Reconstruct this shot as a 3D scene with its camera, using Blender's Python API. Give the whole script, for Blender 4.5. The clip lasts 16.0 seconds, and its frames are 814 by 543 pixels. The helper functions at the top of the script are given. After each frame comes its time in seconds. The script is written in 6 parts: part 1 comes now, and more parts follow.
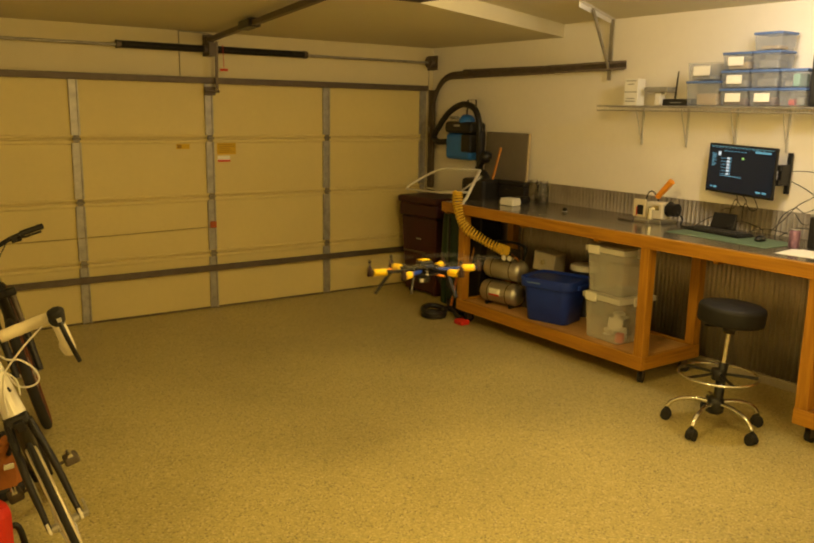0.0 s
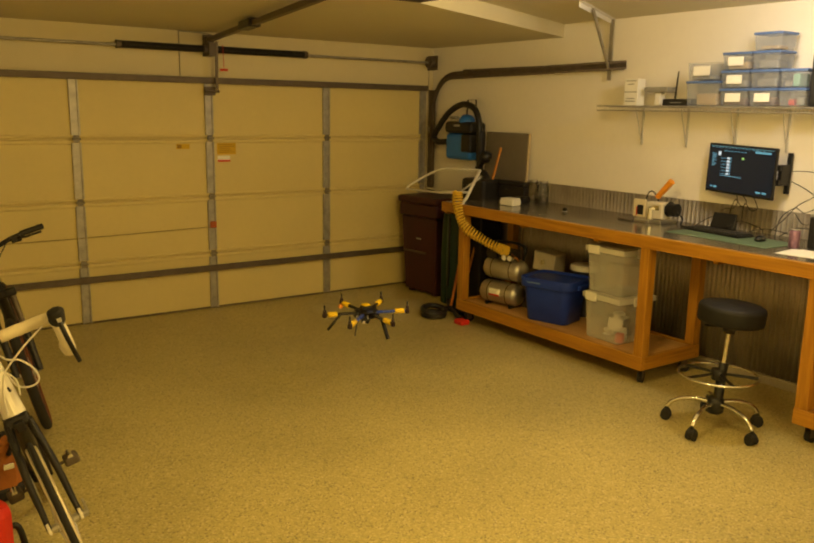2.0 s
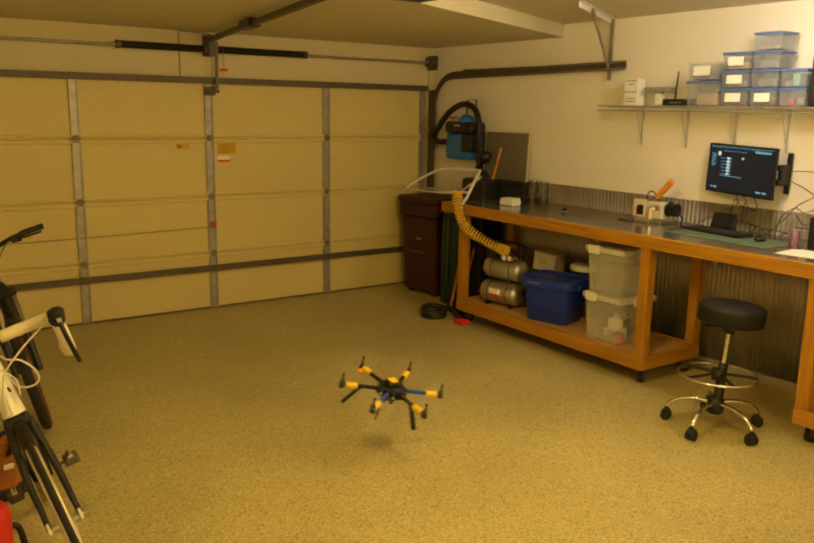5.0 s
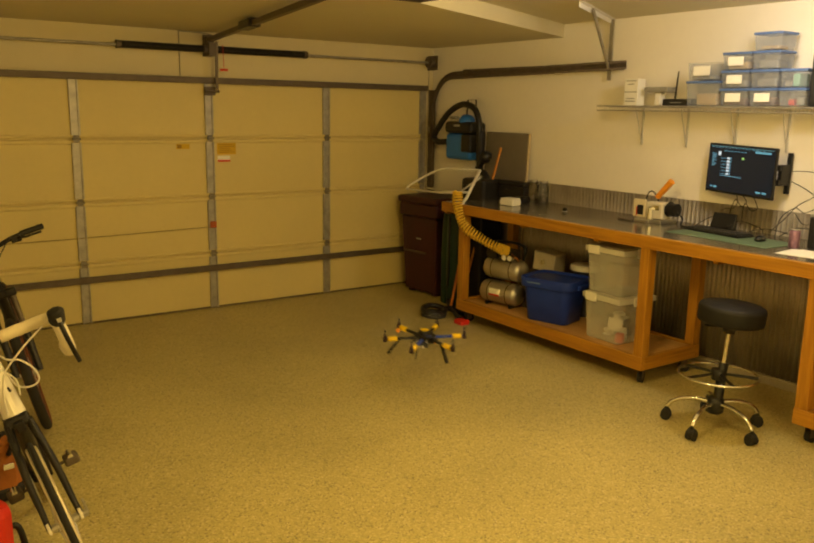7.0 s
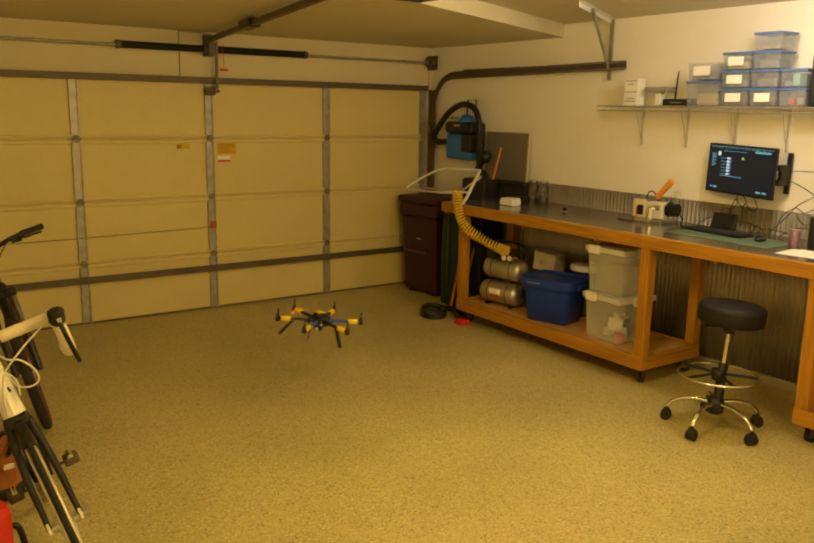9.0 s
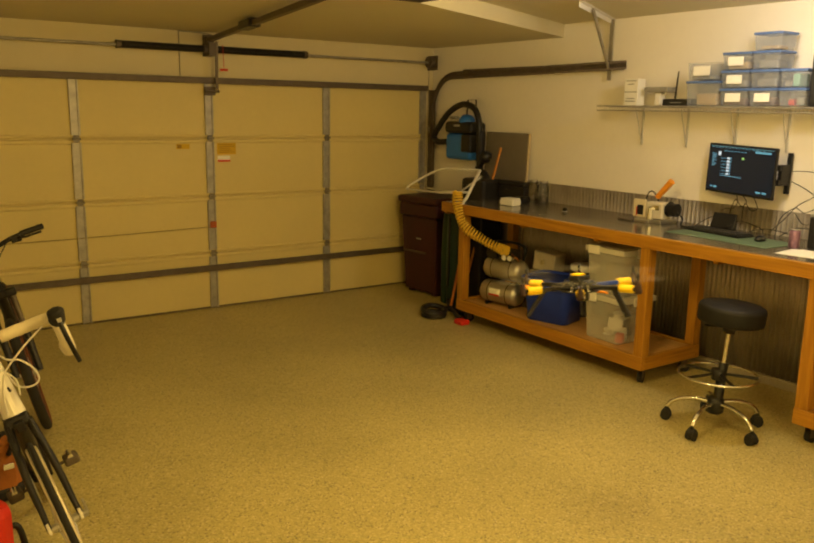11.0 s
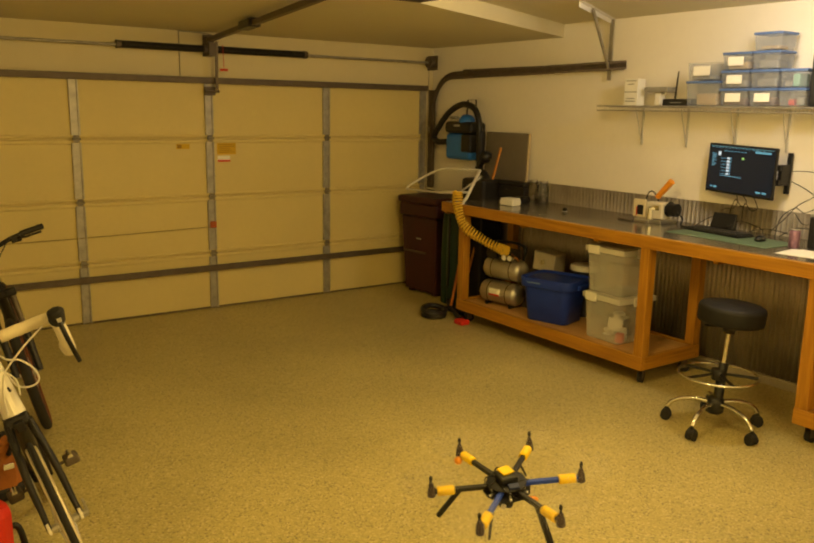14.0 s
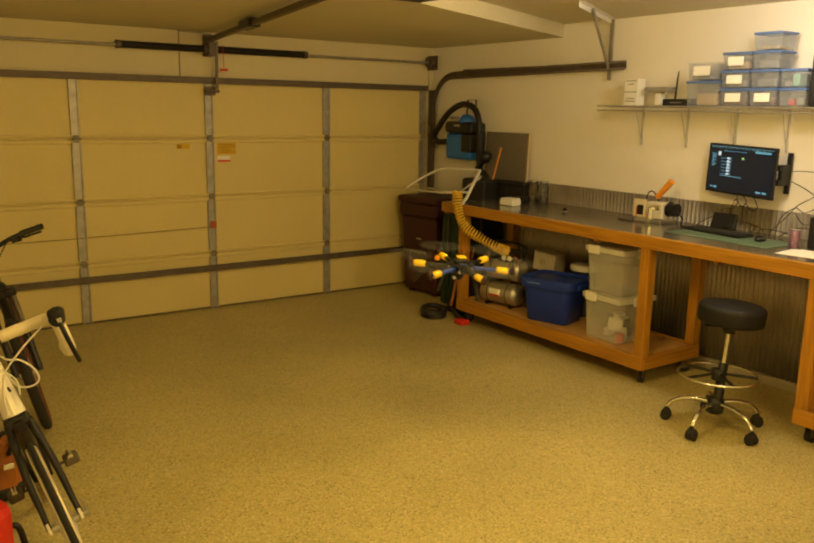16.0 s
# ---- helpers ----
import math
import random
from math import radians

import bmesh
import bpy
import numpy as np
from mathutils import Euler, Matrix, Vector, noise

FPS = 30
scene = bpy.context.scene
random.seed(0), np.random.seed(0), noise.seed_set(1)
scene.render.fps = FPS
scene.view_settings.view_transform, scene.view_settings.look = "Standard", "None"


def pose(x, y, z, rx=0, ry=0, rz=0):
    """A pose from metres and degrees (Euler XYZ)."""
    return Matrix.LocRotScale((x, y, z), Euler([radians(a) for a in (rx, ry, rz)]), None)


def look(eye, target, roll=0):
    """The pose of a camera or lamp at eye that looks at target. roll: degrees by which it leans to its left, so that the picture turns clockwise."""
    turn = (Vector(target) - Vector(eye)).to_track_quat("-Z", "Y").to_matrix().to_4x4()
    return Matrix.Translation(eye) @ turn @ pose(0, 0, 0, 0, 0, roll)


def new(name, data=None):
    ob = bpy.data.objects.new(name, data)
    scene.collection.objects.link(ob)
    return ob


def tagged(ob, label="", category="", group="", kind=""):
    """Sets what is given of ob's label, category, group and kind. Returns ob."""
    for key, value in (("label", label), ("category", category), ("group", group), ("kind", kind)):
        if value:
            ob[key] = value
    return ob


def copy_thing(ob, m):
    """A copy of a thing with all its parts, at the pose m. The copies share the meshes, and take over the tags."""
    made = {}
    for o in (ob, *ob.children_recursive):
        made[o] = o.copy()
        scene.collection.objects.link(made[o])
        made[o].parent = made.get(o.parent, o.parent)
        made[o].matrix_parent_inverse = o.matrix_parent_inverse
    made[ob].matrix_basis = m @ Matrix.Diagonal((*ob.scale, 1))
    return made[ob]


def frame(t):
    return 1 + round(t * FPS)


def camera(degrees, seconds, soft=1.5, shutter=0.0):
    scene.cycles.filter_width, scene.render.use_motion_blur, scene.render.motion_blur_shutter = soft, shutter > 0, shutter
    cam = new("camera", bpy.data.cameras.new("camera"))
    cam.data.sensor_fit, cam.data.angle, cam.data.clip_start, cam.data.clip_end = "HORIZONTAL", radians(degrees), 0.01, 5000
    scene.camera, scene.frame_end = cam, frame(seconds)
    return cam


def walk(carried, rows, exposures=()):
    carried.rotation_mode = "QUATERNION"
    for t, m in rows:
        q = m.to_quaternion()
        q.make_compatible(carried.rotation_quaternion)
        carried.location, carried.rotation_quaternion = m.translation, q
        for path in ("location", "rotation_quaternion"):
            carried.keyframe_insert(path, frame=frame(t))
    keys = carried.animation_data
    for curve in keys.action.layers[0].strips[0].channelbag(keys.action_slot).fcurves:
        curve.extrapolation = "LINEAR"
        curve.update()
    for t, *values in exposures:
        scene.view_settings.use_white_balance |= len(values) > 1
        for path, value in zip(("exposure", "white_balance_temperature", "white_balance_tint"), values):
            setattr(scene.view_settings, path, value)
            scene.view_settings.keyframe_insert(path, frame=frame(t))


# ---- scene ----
# ---------- camera ----------
EYE = (-2.747, -7.142, 1.892)
cam = camera(54.0, 16.0, soft=2.0, shutter=0.5)
VIEW = look(EYE, (EYE[0] + 0.56118, EYE[1] + 0.80344, EYE[2] - 0.19891), roll=1.03)
walk(cam, [(0.0, VIEW), (16.0, VIEW)])

# ---------- light ----------
world = bpy.data.worlds.new("world")
scene.world = world
world.use_nodes = True
world.node_tree.nodes["Background"].inputs[0].default_value = (0.02, 0.018, 0.012, 1)
WARM = (1.0, 0.69, 0.215)


def bulb(x, y, z, r, watts, color=WARM):
    """A frosted globe lamp near the ceiling."""
    data = bpy.data.lights.new("ceiling_bulb", "POINT")
    data.shadow_soft_size, data.energy, data.color = r, watts, color
    ob = new("ceiling_bulb", data)
    ob.location = (x, y, z)
    return ob


bulb(-0.45, -4.65, 2.42, 0.22, 82)
bulb(1.55, -4.5, 2.52, 0.10, 31, (1.0, 0.86, 0.68))
bulb(-1.0, -7.35, 2.36, 0.25, 82)
scene.view_settings.exposure = 0.0

# ---------- materials ----------
MATS = {}


def mat(name, color, rough=0.5, metal=0.0, vary=0.12, scale=6.0, bump=0.0, bump_scale=200.0, trans=0.0, ior=1.45, alpha=1.0, emit=None, coat=0.0):
    """Painted, plastic or metal surface with two scales of variation and fine relief."""
    if name in MATS:
        return MATS[name]
    m = bpy.data.materials.new(name)
    m.use_nodes = True
    nt = m.node_tree
    b = nt.nodes["Principled BSDF"]
    b.inputs["Roughness"].default_value = rough
    b.inputs["Metallic"].default_value = metal
    b.inputs["Transmission Weight"].default_value = trans
    b.inputs["IOR"].default_value = ior
    b.inputs["Alpha"].default_value = alpha
    b.inputs["Coat Weight"].default_value = coat
    co = nt.nodes.new("ShaderNodeTexCoord")
    n1 = nt.nodes.new("ShaderNodeTexNoise")
    n1.inputs["Scale"].default_value, n1.inputs["Detail"].default_value = scale, 6
    n2 = nt.nodes.new("ShaderNodeTexNoise")
    n2.inputs["Scale"].default_value, n2.inputs["Detail"].default_value = scale * 14, 4
    nt.links.new(co.outputs["Object"], n1.inputs["Vector"])
    nt.links.new(co.outputs["Object"], n2.inputs["Vector"])
    add = nt.nodes.new("ShaderNodeMath")
    add.operation = "MULTIPLY_ADD"
    nt.links.new(n2.outputs["Fac"], add.inputs[0])
    add.inputs[1].default_value = 0.4
    nt.links.new(n1.outputs["Fac"], add.inputs[2])
    ramp = nt.nodes.new("ShaderNodeMapRange")
    ramp.inputs["From Min"].default_value, ramp.inputs["From Max"].default_value = 0.45, 0.95
    ramp.inputs["To Min"].default_value, ramp.inputs["To Max"].default_value = 1 - vary, 1 + vary
    nt.links.new(add.outputs[0], ramp.inputs["Value"])
    hsv = nt.nodes.new("ShaderNodeHueSaturation")
    hsv.inputs["Color"].default_value = (*color, 1)
    nt.links.new(ramp.outputs[0], hsv.inputs["Value"])
    nt.links.new(hsv.outputs[0], b.inputs["Base Color"])
    rr = nt.nodes.new("ShaderNodeMapRange")
    rr.inputs["To Min"].default_value, rr.inputs["To Max"].default_value = max(rough - 0.08, 0.02), min(rough + 0.1, 1)
    nt.links.new(n1.outputs["Fac"], rr.inputs["Value"])
    nt.links.new(rr.outputs[0], b.inputs["Roughness"])
    if bump:
        n3 = nt.nodes.new("ShaderNodeTexNoise")
        n3.inputs["Scale"].default_value, n3.inputs["Detail"].default_value = bump_scale, 3
        nt.links.new(co.outputs["Object"], n3.inputs["Vector"])
        bp = nt.nodes.new("ShaderNodeBump")
        bp.inputs["Strength"].default_value, bp.inputs["Distance"].default_value = bump, 0.003
        nt.links.new(n3.outputs["Fac"], bp.inputs["Height"])
        nt.links.new(bp.outputs[0], b.inputs["Normal"])
    if emit:
        b.inputs["Emission Color"].default_value = (*emit[:3], 1)
        b.inputs["Emission Strength"].default_value = emit[3]
    MATS[name] = m
    return m


def wood_mat(name, dark, light, axis):
    """Lumber with grain along one axis (0, 1 or 2)."""
    if name in MATS:
        return MATS[name]
    m = bpy.data.materials.new(name)
    m.use_nodes = True
    nt = m.node_tree
    b = nt.nodes["Principled BSDF"]
    b.inputs["Roughness"].default_value = 0.5
    co = nt.nodes.new("ShaderNodeTexCoord")
    mp = nt.nodes.new("ShaderNodeMapping")
    s = [38.0, 38.0, 38.0]
    s[axis] = 2.2
    mp.inputs["Scale"].default_value = s
    nt.links.new(co.outputs["Object"], mp.inputs["Vector"])
    n = nt.nodes.new("ShaderNodeTexNoise")
    n.inputs["Scale"].default_value, n.inputs["Detail"].default_value, n.inputs["Distortion"].default_value = 1.0, 6, 0.8
    nt.links.new(mp.outputs[0], n.inputs["Vector"])
    r = nt.nodes.new("ShaderNodeValToRGB")
    r.color_ramp.elements[0].position, r.color_ramp.elements[0].color = 0.3, (*dark, 1)
    r.color_ramp.elements[1].position, r.color_ramp.elements[1].color = 0.68, (*light, 1)
    nt.links.new(n.outputs["Fac"], r.inputs["Fac"])
    nt.links.new(r.outputs[0], b.inputs["Base Color"])
    bp = nt.nodes.new("ShaderNodeBump")
    bp.inputs["Strength"].default_value, bp.inputs["Distance"].default_value = 0.25, 0.002
    nt.links.new(n.outputs["Fac"], bp.inputs["Height"])
    nt.links.new(bp.outputs[0], b.inputs["Normal"])
    MATS[name] = m
    return m


def floor_mat():
    """Epoxy garage floor with scattered colour flakes under a worn clear coat."""
    m = bpy.data.materials.new("flake_epoxy")
    m.use_nodes = True
    nt = m.node_tree
    b = nt.nodes["Principled BSDF"]
    co = nt.nodes.new("ShaderNodeTexCoord")
    vor = nt.nodes.new("ShaderNodeTexVoronoi")
    vor.inputs["Scale"].default_value = 125.0
    nt.links.new(co.outputs["Object"], vor.inputs["Vector"])
    sep = nt.nodes.new("ShaderNodeSeparateColor")
    nt.links.new(vor.outputs["Color"], sep.inputs[0])
    r = nt.nodes.new("ShaderNodeValToRGB")
    r.color_ramp.interpolation = "CONSTANT"
    e = r.color_ramp.elements
    e[0].position, e[0].color = 0.0, (0.25, 0.208, 0.10, 1)
    e[1].position, e[1].color = 0.05, (0.40, 0.342, 0.145, 1)
    for p, c in ((0.20, (0.475, 0.408, 0.168, 1)), (0.58, (0.52, 0.447, 0.187, 1)), (0.88, (0.62, 0.54, 0.26, 1))):
        k = e.new(p)
        k.color = c
    nt.links.new(sep.outputs[0], r.inputs["Fac"])
    big = nt.nodes.new("ShaderNodeTexNoise")
    big.inputs["Scale"].default_value, big.inputs["Detail"].default_value = 0.9, 5
    nt.links.new(co.outputs["Object"], big.inputs["Vector"])
    mr = nt.nodes.new("ShaderNodeMapRange")
    mr.inputs["From Min"].default_value, mr.inputs["From Max"].default_value = 0.3, 0.7
    mr.inputs["To Min"].default_value, mr.inputs["To Max"].default_value = 0.83, 1.08
    nt.links.new(big.outputs["Fac"], mr.inputs["Value"])
    # sparse larger chips, some dark, some pale
    chip = nt.nodes.new("ShaderNodeTexVoronoi")
    chip.inputs["Scale"].default_value = 62.0
    nt.links.new(co.outputs["Object"], chip.inputs["Vector"])
    near = nt.nodes.new("ShaderNodeMath")
    near.operation, near.inputs[1].default_value = "LESS_THAN", 0.36
    nt.links.new(chip.outputs["Distance"], near.inputs[0])
    csep = nt.nodes.new("ShaderNodeSeparateColor")
    nt.links.new(chip.outputs["Color"], csep.inputs[0])
    last = r.outputs[0]
    for out, low, tone in ((0, 0.94, (0.27, 0.225, 0.14, 1)), (1, 0.90, (0.66, 0.58, 0.33, 1))):
        pick = nt.nodes.new("ShaderNodeMath")
        pick.operation, pick.inputs[1].default_value = "GREATER_THAN", low
        nt.links.new(csep.outputs[out], pick.inputs[0])
        both = nt.nodes.new("ShaderNodeMath")
        both.operation = "MULTIPLY"
        nt.links.new(pick.outputs[0], both.inputs[0])
        nt.links.new(near.outputs[0], both.inputs[1])
        mix = nt.nodes.new("ShaderNodeMix")
        mix.data_type = "RGBA"
        nt.links.new(both.outputs[0], mix.inputs["Factor"])
        nt.links.new(last, mix.inputs[6])
        mix.inputs[7].default_value = tone
        last = mix.outputs[2]
    hsv = nt.nodes.new("ShaderNodeHueSaturation")
    nt.links.new(last, hsv.inputs["Color"])
    nt.links.new(mr.outputs[0], hsv.inputs["Value"])
    nt.links.new(hsv.outputs[0], b.inputs["Base Color"])
    b.inputs["Roughness"].default_value = 0.42
    bp = nt.nodes.new("ShaderNodeBump")
    bp.inputs["Strength"].default_value, bp.inputs["Distance"].default_value = 0.35, 0.002
    nt.links.new(sep.outputs[1], bp.inputs["Height"])
    nt.links.new(bp.outputs[0], b.inputs["Normal"])
    return m


M_FLOOR = floor_mat()
M_WALL = mat("wall_paint", (0.87, 0.83, 0.77), 0.75, vary=0.03, scale=1.2, bump=0.25, bump_scale=120)
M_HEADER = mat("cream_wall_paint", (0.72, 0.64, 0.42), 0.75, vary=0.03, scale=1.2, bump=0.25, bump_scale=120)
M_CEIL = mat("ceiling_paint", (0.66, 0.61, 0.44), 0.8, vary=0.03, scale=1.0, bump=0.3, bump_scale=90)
M_DOOR = mat("door_enamel", (0.70, 0.585, 0.255), 0.5, vary=0.04, scale=1.5, bump=0.1, bump_scale=60)
M_GALV = mat("galvanised_steel", (0.42, 0.40, 0.36), 0.5, 0.7, vary=0.25, scale=14)
M_DGALV = mat("dull_dark_steel", (0.14, 0.112, 0.085), 0.55, 0.45, vary=0.2, scale=14)
M_HINGE = mat("worn_hinge_steel", (0.24, 0.215, 0.175), 0.5, 0.5, vary=0.3, scale=20)
M_VINYL = mat("black_vinyl", (0.005, 0.005, 0.006), 0.62, vary=0.2, bump=0.15)
M_BLACK = mat("black_plastic", (0.014, 0.014, 0.015), 0.42, vary=0.2)
M_RUBBER = mat("black_rubber", (0.018, 0.017, 0.016), 0.8, vary=0.25, bump=0.2)
M_CHROME = mat("chrome", (0.80, 0.80, 0.78), 0.14, 1.0, vary=0.05)
M_STEEL = mat("brushed_steel", (0.52, 0.51, 0.48), 0.38, 0.9, vary=0.12)
M_CORR = mat("corrugated_zinc", (0.41, 0.37, 0.30), 0.4, 0.75, vary=0.2, scale=5)
M_SILL = mat("bare_concrete", (0.34, 0.30, 0.22), 0.85, vary=0.15, scale=4, bump=0.3)
M_WOODX = wood_mat("lumber_x", (0.31, 0.134, 0.007), (0.47, 0.225, 0.016), 0)
M_WOODY = wood_mat("lumber_y", (0.31, 0.134, 0.007), (0.47, 0.225, 0.016), 1)
M_WOODZ = wood_mat("lumber_z", (0.31, 0.134, 0.007), (0.47, 0.225, 0.016), 2)
M_PLY = wood_mat("plywood", (0.48, 0.27, 0.09), (0.62, 0.38, 0.15), 1)
M_TOP = mat("steel_worktop", (0.27, 0.245, 0.20), 0.17, 0.6, vary=0.2, scale=3)
M_WHITE = mat("white_plastic", (0.80, 0.78, 0.74), 0.45, vary=0.05)
M_BROWN = mat("brown_plastic", (0.044, 0.010, 0.011), 0.5, vary=0.2)
M_GREEN = mat("green_plastic", (0.012, 0.040, 0.022), 0.5, vary=0.15)
M_BLUE = mat("blue_plastic", (0.012, 0.042, 0.40), 0.42, vary=0.12)
M_VACBLUE = mat("vacuum_blue", (0.025, 0.17, 0.68), 0.35, vary=0.1)
M_YEL = mat("yellow_foam", (0.88, 0.60, 0.005), 0.6, vary=0.1)
M_HOSE = mat("yellow_hose", (0.80, 0.52, 0.05), 0.4, vary=0.12)
M_ORANGE = mat("orange_plastic", (0.88, 0.33, 0.02), 0.45, vary=0.08)
M_RED = mat("red_plastic", (0.62, 0.03, 0.015), 0.4, vary=0.1)
M_CLEAR = mat("clear_polypropylene", (0.45, 0.49, 0.58), 0.3, vary=0.05, alpha=0.22)
M_FROST = mat("frosted_polypropylene", (0.80, 0.79, 0.74), 0.4, vary=0.06, alpha=0.24)
M_FROSTLID = mat("frosted_lid", (0.82, 0.80, 0.74), 0.4, vary=0.06, alpha=0.6)
M_LID = mat("blue_lid", (0.10, 0.18, 0.45), 0.4, vary=0.08)
M_PAPER = mat("paper", (0.85, 0.84, 0.80), 0.8, vary=0.04)
M_CARD = mat("cardboard", (0.42, 0.27, 0.12), 0.85, vary=0.12)
M_MAT = mat("cutting_mat", (0.12, 0.19, 0.13), 0.6, vary=0.08)
M_BOARD = mat("grey_board", (0.20, 0.175, 0.145), 0.6, vary=0.1)
M_LABELY = mat("yellow_label", (0.66, 0.42, 0.02), 0.6, vary=0.08)
M_SCREEN = mat("screen_glass", (0.006, 0.008, 0.012), 0.12, vary=0.02, emit=(0.01, 0.02, 0.035, 0.35))
M_GLOWC = mat("screen_cyan", (0.05, 0.2, 0.3), 0.3, emit=(0.22, 0.55, 0.80, 0.42))
M_GLOWW = mat("screen_white", (0.2, 0.2, 0.2), 0.3, emit=(0.70, 0.88, 1.0, 0.65))
M_GLOWG = mat("screen_green", (0.05, 0.2, 0.05), 0.3, emit=(0.45, 0.75, 0.2, 0.6))
M_BIKEW = mat("white_frame_paint", (0.78, 0.75, 0.66), 0.3, vary=0.08, coat=0.5)
M_TAPE = mat("white_bar_tape", (0.78, 0.70, 0.50), 0.7, vary=0.1, bump=0.3)
M_BIKEY = mat("yellow_frame_paint", (0.80, 0.58, 0.05), 0.3, vary=0.08, coat=0.5)
M_CARBON = mat("black_tube", (0.010, 0.009, 0.010), 0.42, vary=0.2)
M_ARMBLUE = mat("blue_tube", (0.02, 0.06, 0.48), 0.4, vary=0.1)
M_CLEARPROP = mat("thin_pale_plastic", (0.62, 0.60, 0.55), 0.5, alpha=0.03)
M_PINK = mat("painted_can", (0.25, 0.14, 0.23), 0.3, 0.4, vary=0.3, scale=30)
M_TAN = mat("tan_tyre_wall", (0.23, 0.065, 0.03), 0.7, vary=0.2)


# ---------- building helpers ----------
def box(bm, lo, hi, bevel=0.0, m=None):
    lo, hi = Vector(lo), Vector(hi)
    r = bmesh.ops.create_cube(bm, size=1.0, matrix=Matrix.Translation((lo + hi) / 2) @ Matrix.Diagonal((*(hi - lo), 1)))
    vs = r["verts"]
    if bevel:
        es = list({e for v in vs for e in v.link_edges})
        out = bmesh.ops.bevel(bm, geom=es, offset=bevel, segments=2, affect="EDGES", profile=0.5)
        vs = list({v for f in out["faces"] for v in f.verts} | {v for v in vs if v.is_valid})
    if m is not None:
        bmesh.ops.transform(bm, matrix=m, verts=vs)
    return vs


def rod(bm, a, b, r0, r1=None, seg=12):
    a, b = Vector(a), Vector(b)
    d = b - a
    q = d.to_track_quat("Z", "Y").to_matrix().to_4x4()
    return bmesh.ops.create_cone(bm, cap_ends=True, segments=seg, radius1=r0, radius2=r0 if r1 is None else r1,
                                 depth=d.length, matrix=Matrix.Translation((a + b) / 2) @ q)["verts"]


def smooth_path(pts, n=8, closed=False):
    """Points of a smooth curve through the given ones."""
    P = [Vector(p) for p in pts]
    out = []
    k = len(P)
    for i in range(k if closed else k - 1):
        if closed:
            a, b, c, d = P[i - 1], P[i], P[(i + 1) % k], P[(i + 2) % k]
        else:
            a, b, c, d = P[max(i - 1, 0)], P[i], P[i + 1], P[min(i + 2, k - 1)]
        for j in range(n):
            t = j / n
            out.append(0.5 * (2 * b + (c - a) * t + (2 * a - 5 * b + 4 * c - d) * t * t + (3 * b - a - 3 * c + d) * t ** 3))
    if not closed:
        out.append(P[-1])
    return out


def tube(bm, pts, r, seg=8, closed=False):
    """A round tube along points; r is one radius or one for each point."""
    P = [Vector(p) for p in pts]
    n = len(P)
    R = r if isinstance(r, (list, tuple)) else [r] * n
    rings = []
    up = Vector((0, 0, 1))
    side = None
    for i, p in enumerate(P):
        if closed:
            t = (P[(i + 1) % n] - P[i - 1]).normalized()
        else:
            t = (P[min(i + 1, n - 1)] - P[max(i - 1, 0)]).normalized()
        if side is None:
            side = t.cross(up if abs(t.z) < 0.9 else Vector((1, 0, 0))).normalized()
        else:
            side = (side - t * side.dot(t)).normalized()
        o = t.cross(side)
        rings.append([bm.verts.new(p + (side * math.cos(2 * math.pi * j / seg) + o * math.sin(2 * math.pi * j / seg)) * R[i]) for j in range(seg)])
    for i in range(n if closed else n - 1):
        a, b = rings[i], rings[(i + 1) % n]
        for j in range(seg):
            f = bm.faces.new((a[j], a[(j + 1) % seg], b[(j + 1) % seg], b[j]))
            f.smooth = True
    if not closed:
        bm.faces.new(list(reversed(rings[0])))
        bm.faces.new(rings[-1])


def lathe(bm, prof, seg=24, m=Matrix()):
    """A turned shape from (radius, height) pairs."""
    rings = []
    for r, z in prof:
        rings.append([bm.verts.new(m @ Vector((max(r, 1e-4) * math.cos(2 * math.pi * j / seg), max(r, 1e-4) * math.sin(2 * math.pi * j / seg), z))) for j in range(seg)])
    for a, b in zip(rings, rings[1:]):
        for j in range(seg):
            f = bm.faces.new((a[j], a[(j + 1) % seg], b[(j + 1) % seg], b[j]))
            f.smooth = True
    bm.faces.new(list(reversed(rings[0])))
    bm.faces.new(rings[-1])


def taper_box(bm, lo, hi, z0, z1, grow, bevel=0.01, m=None):
    """A tub: a box from z0 to z1 that grows by `grow` on each side at the top."""
    vs = box(bm, (lo[0], lo[1], z0), (hi[0], hi[1], z1), bevel)
    cx, cy = (lo[0] + hi[0]) / 2, (lo[1] + hi[1]) / 2
    wx, wy = hi[0] - lo[0], hi[1] - lo[1]
    for v in vs:
        k = (v.co.z - z0) / (z1 - z0)
        v.co.x = cx + (v.co.x - cx) * (1 + 2 * grow * k / wx)
        v.co.y = cy + (v.co.y - cy) * (1 + 2 * grow * k / wy)
    if m is not None:
        bmesh.ops.transform(bm, matrix=m, verts=vs)
    return vs


def mesh_object(name, bm, material):
    bmesh.ops.recalc_face_normals(bm, faces=bm.faces)
    me = bpy.data.meshes.new(name)
    bm.to_mesh(me)
    bm.free()
    me.materials.append(material)
    return new(name, me)


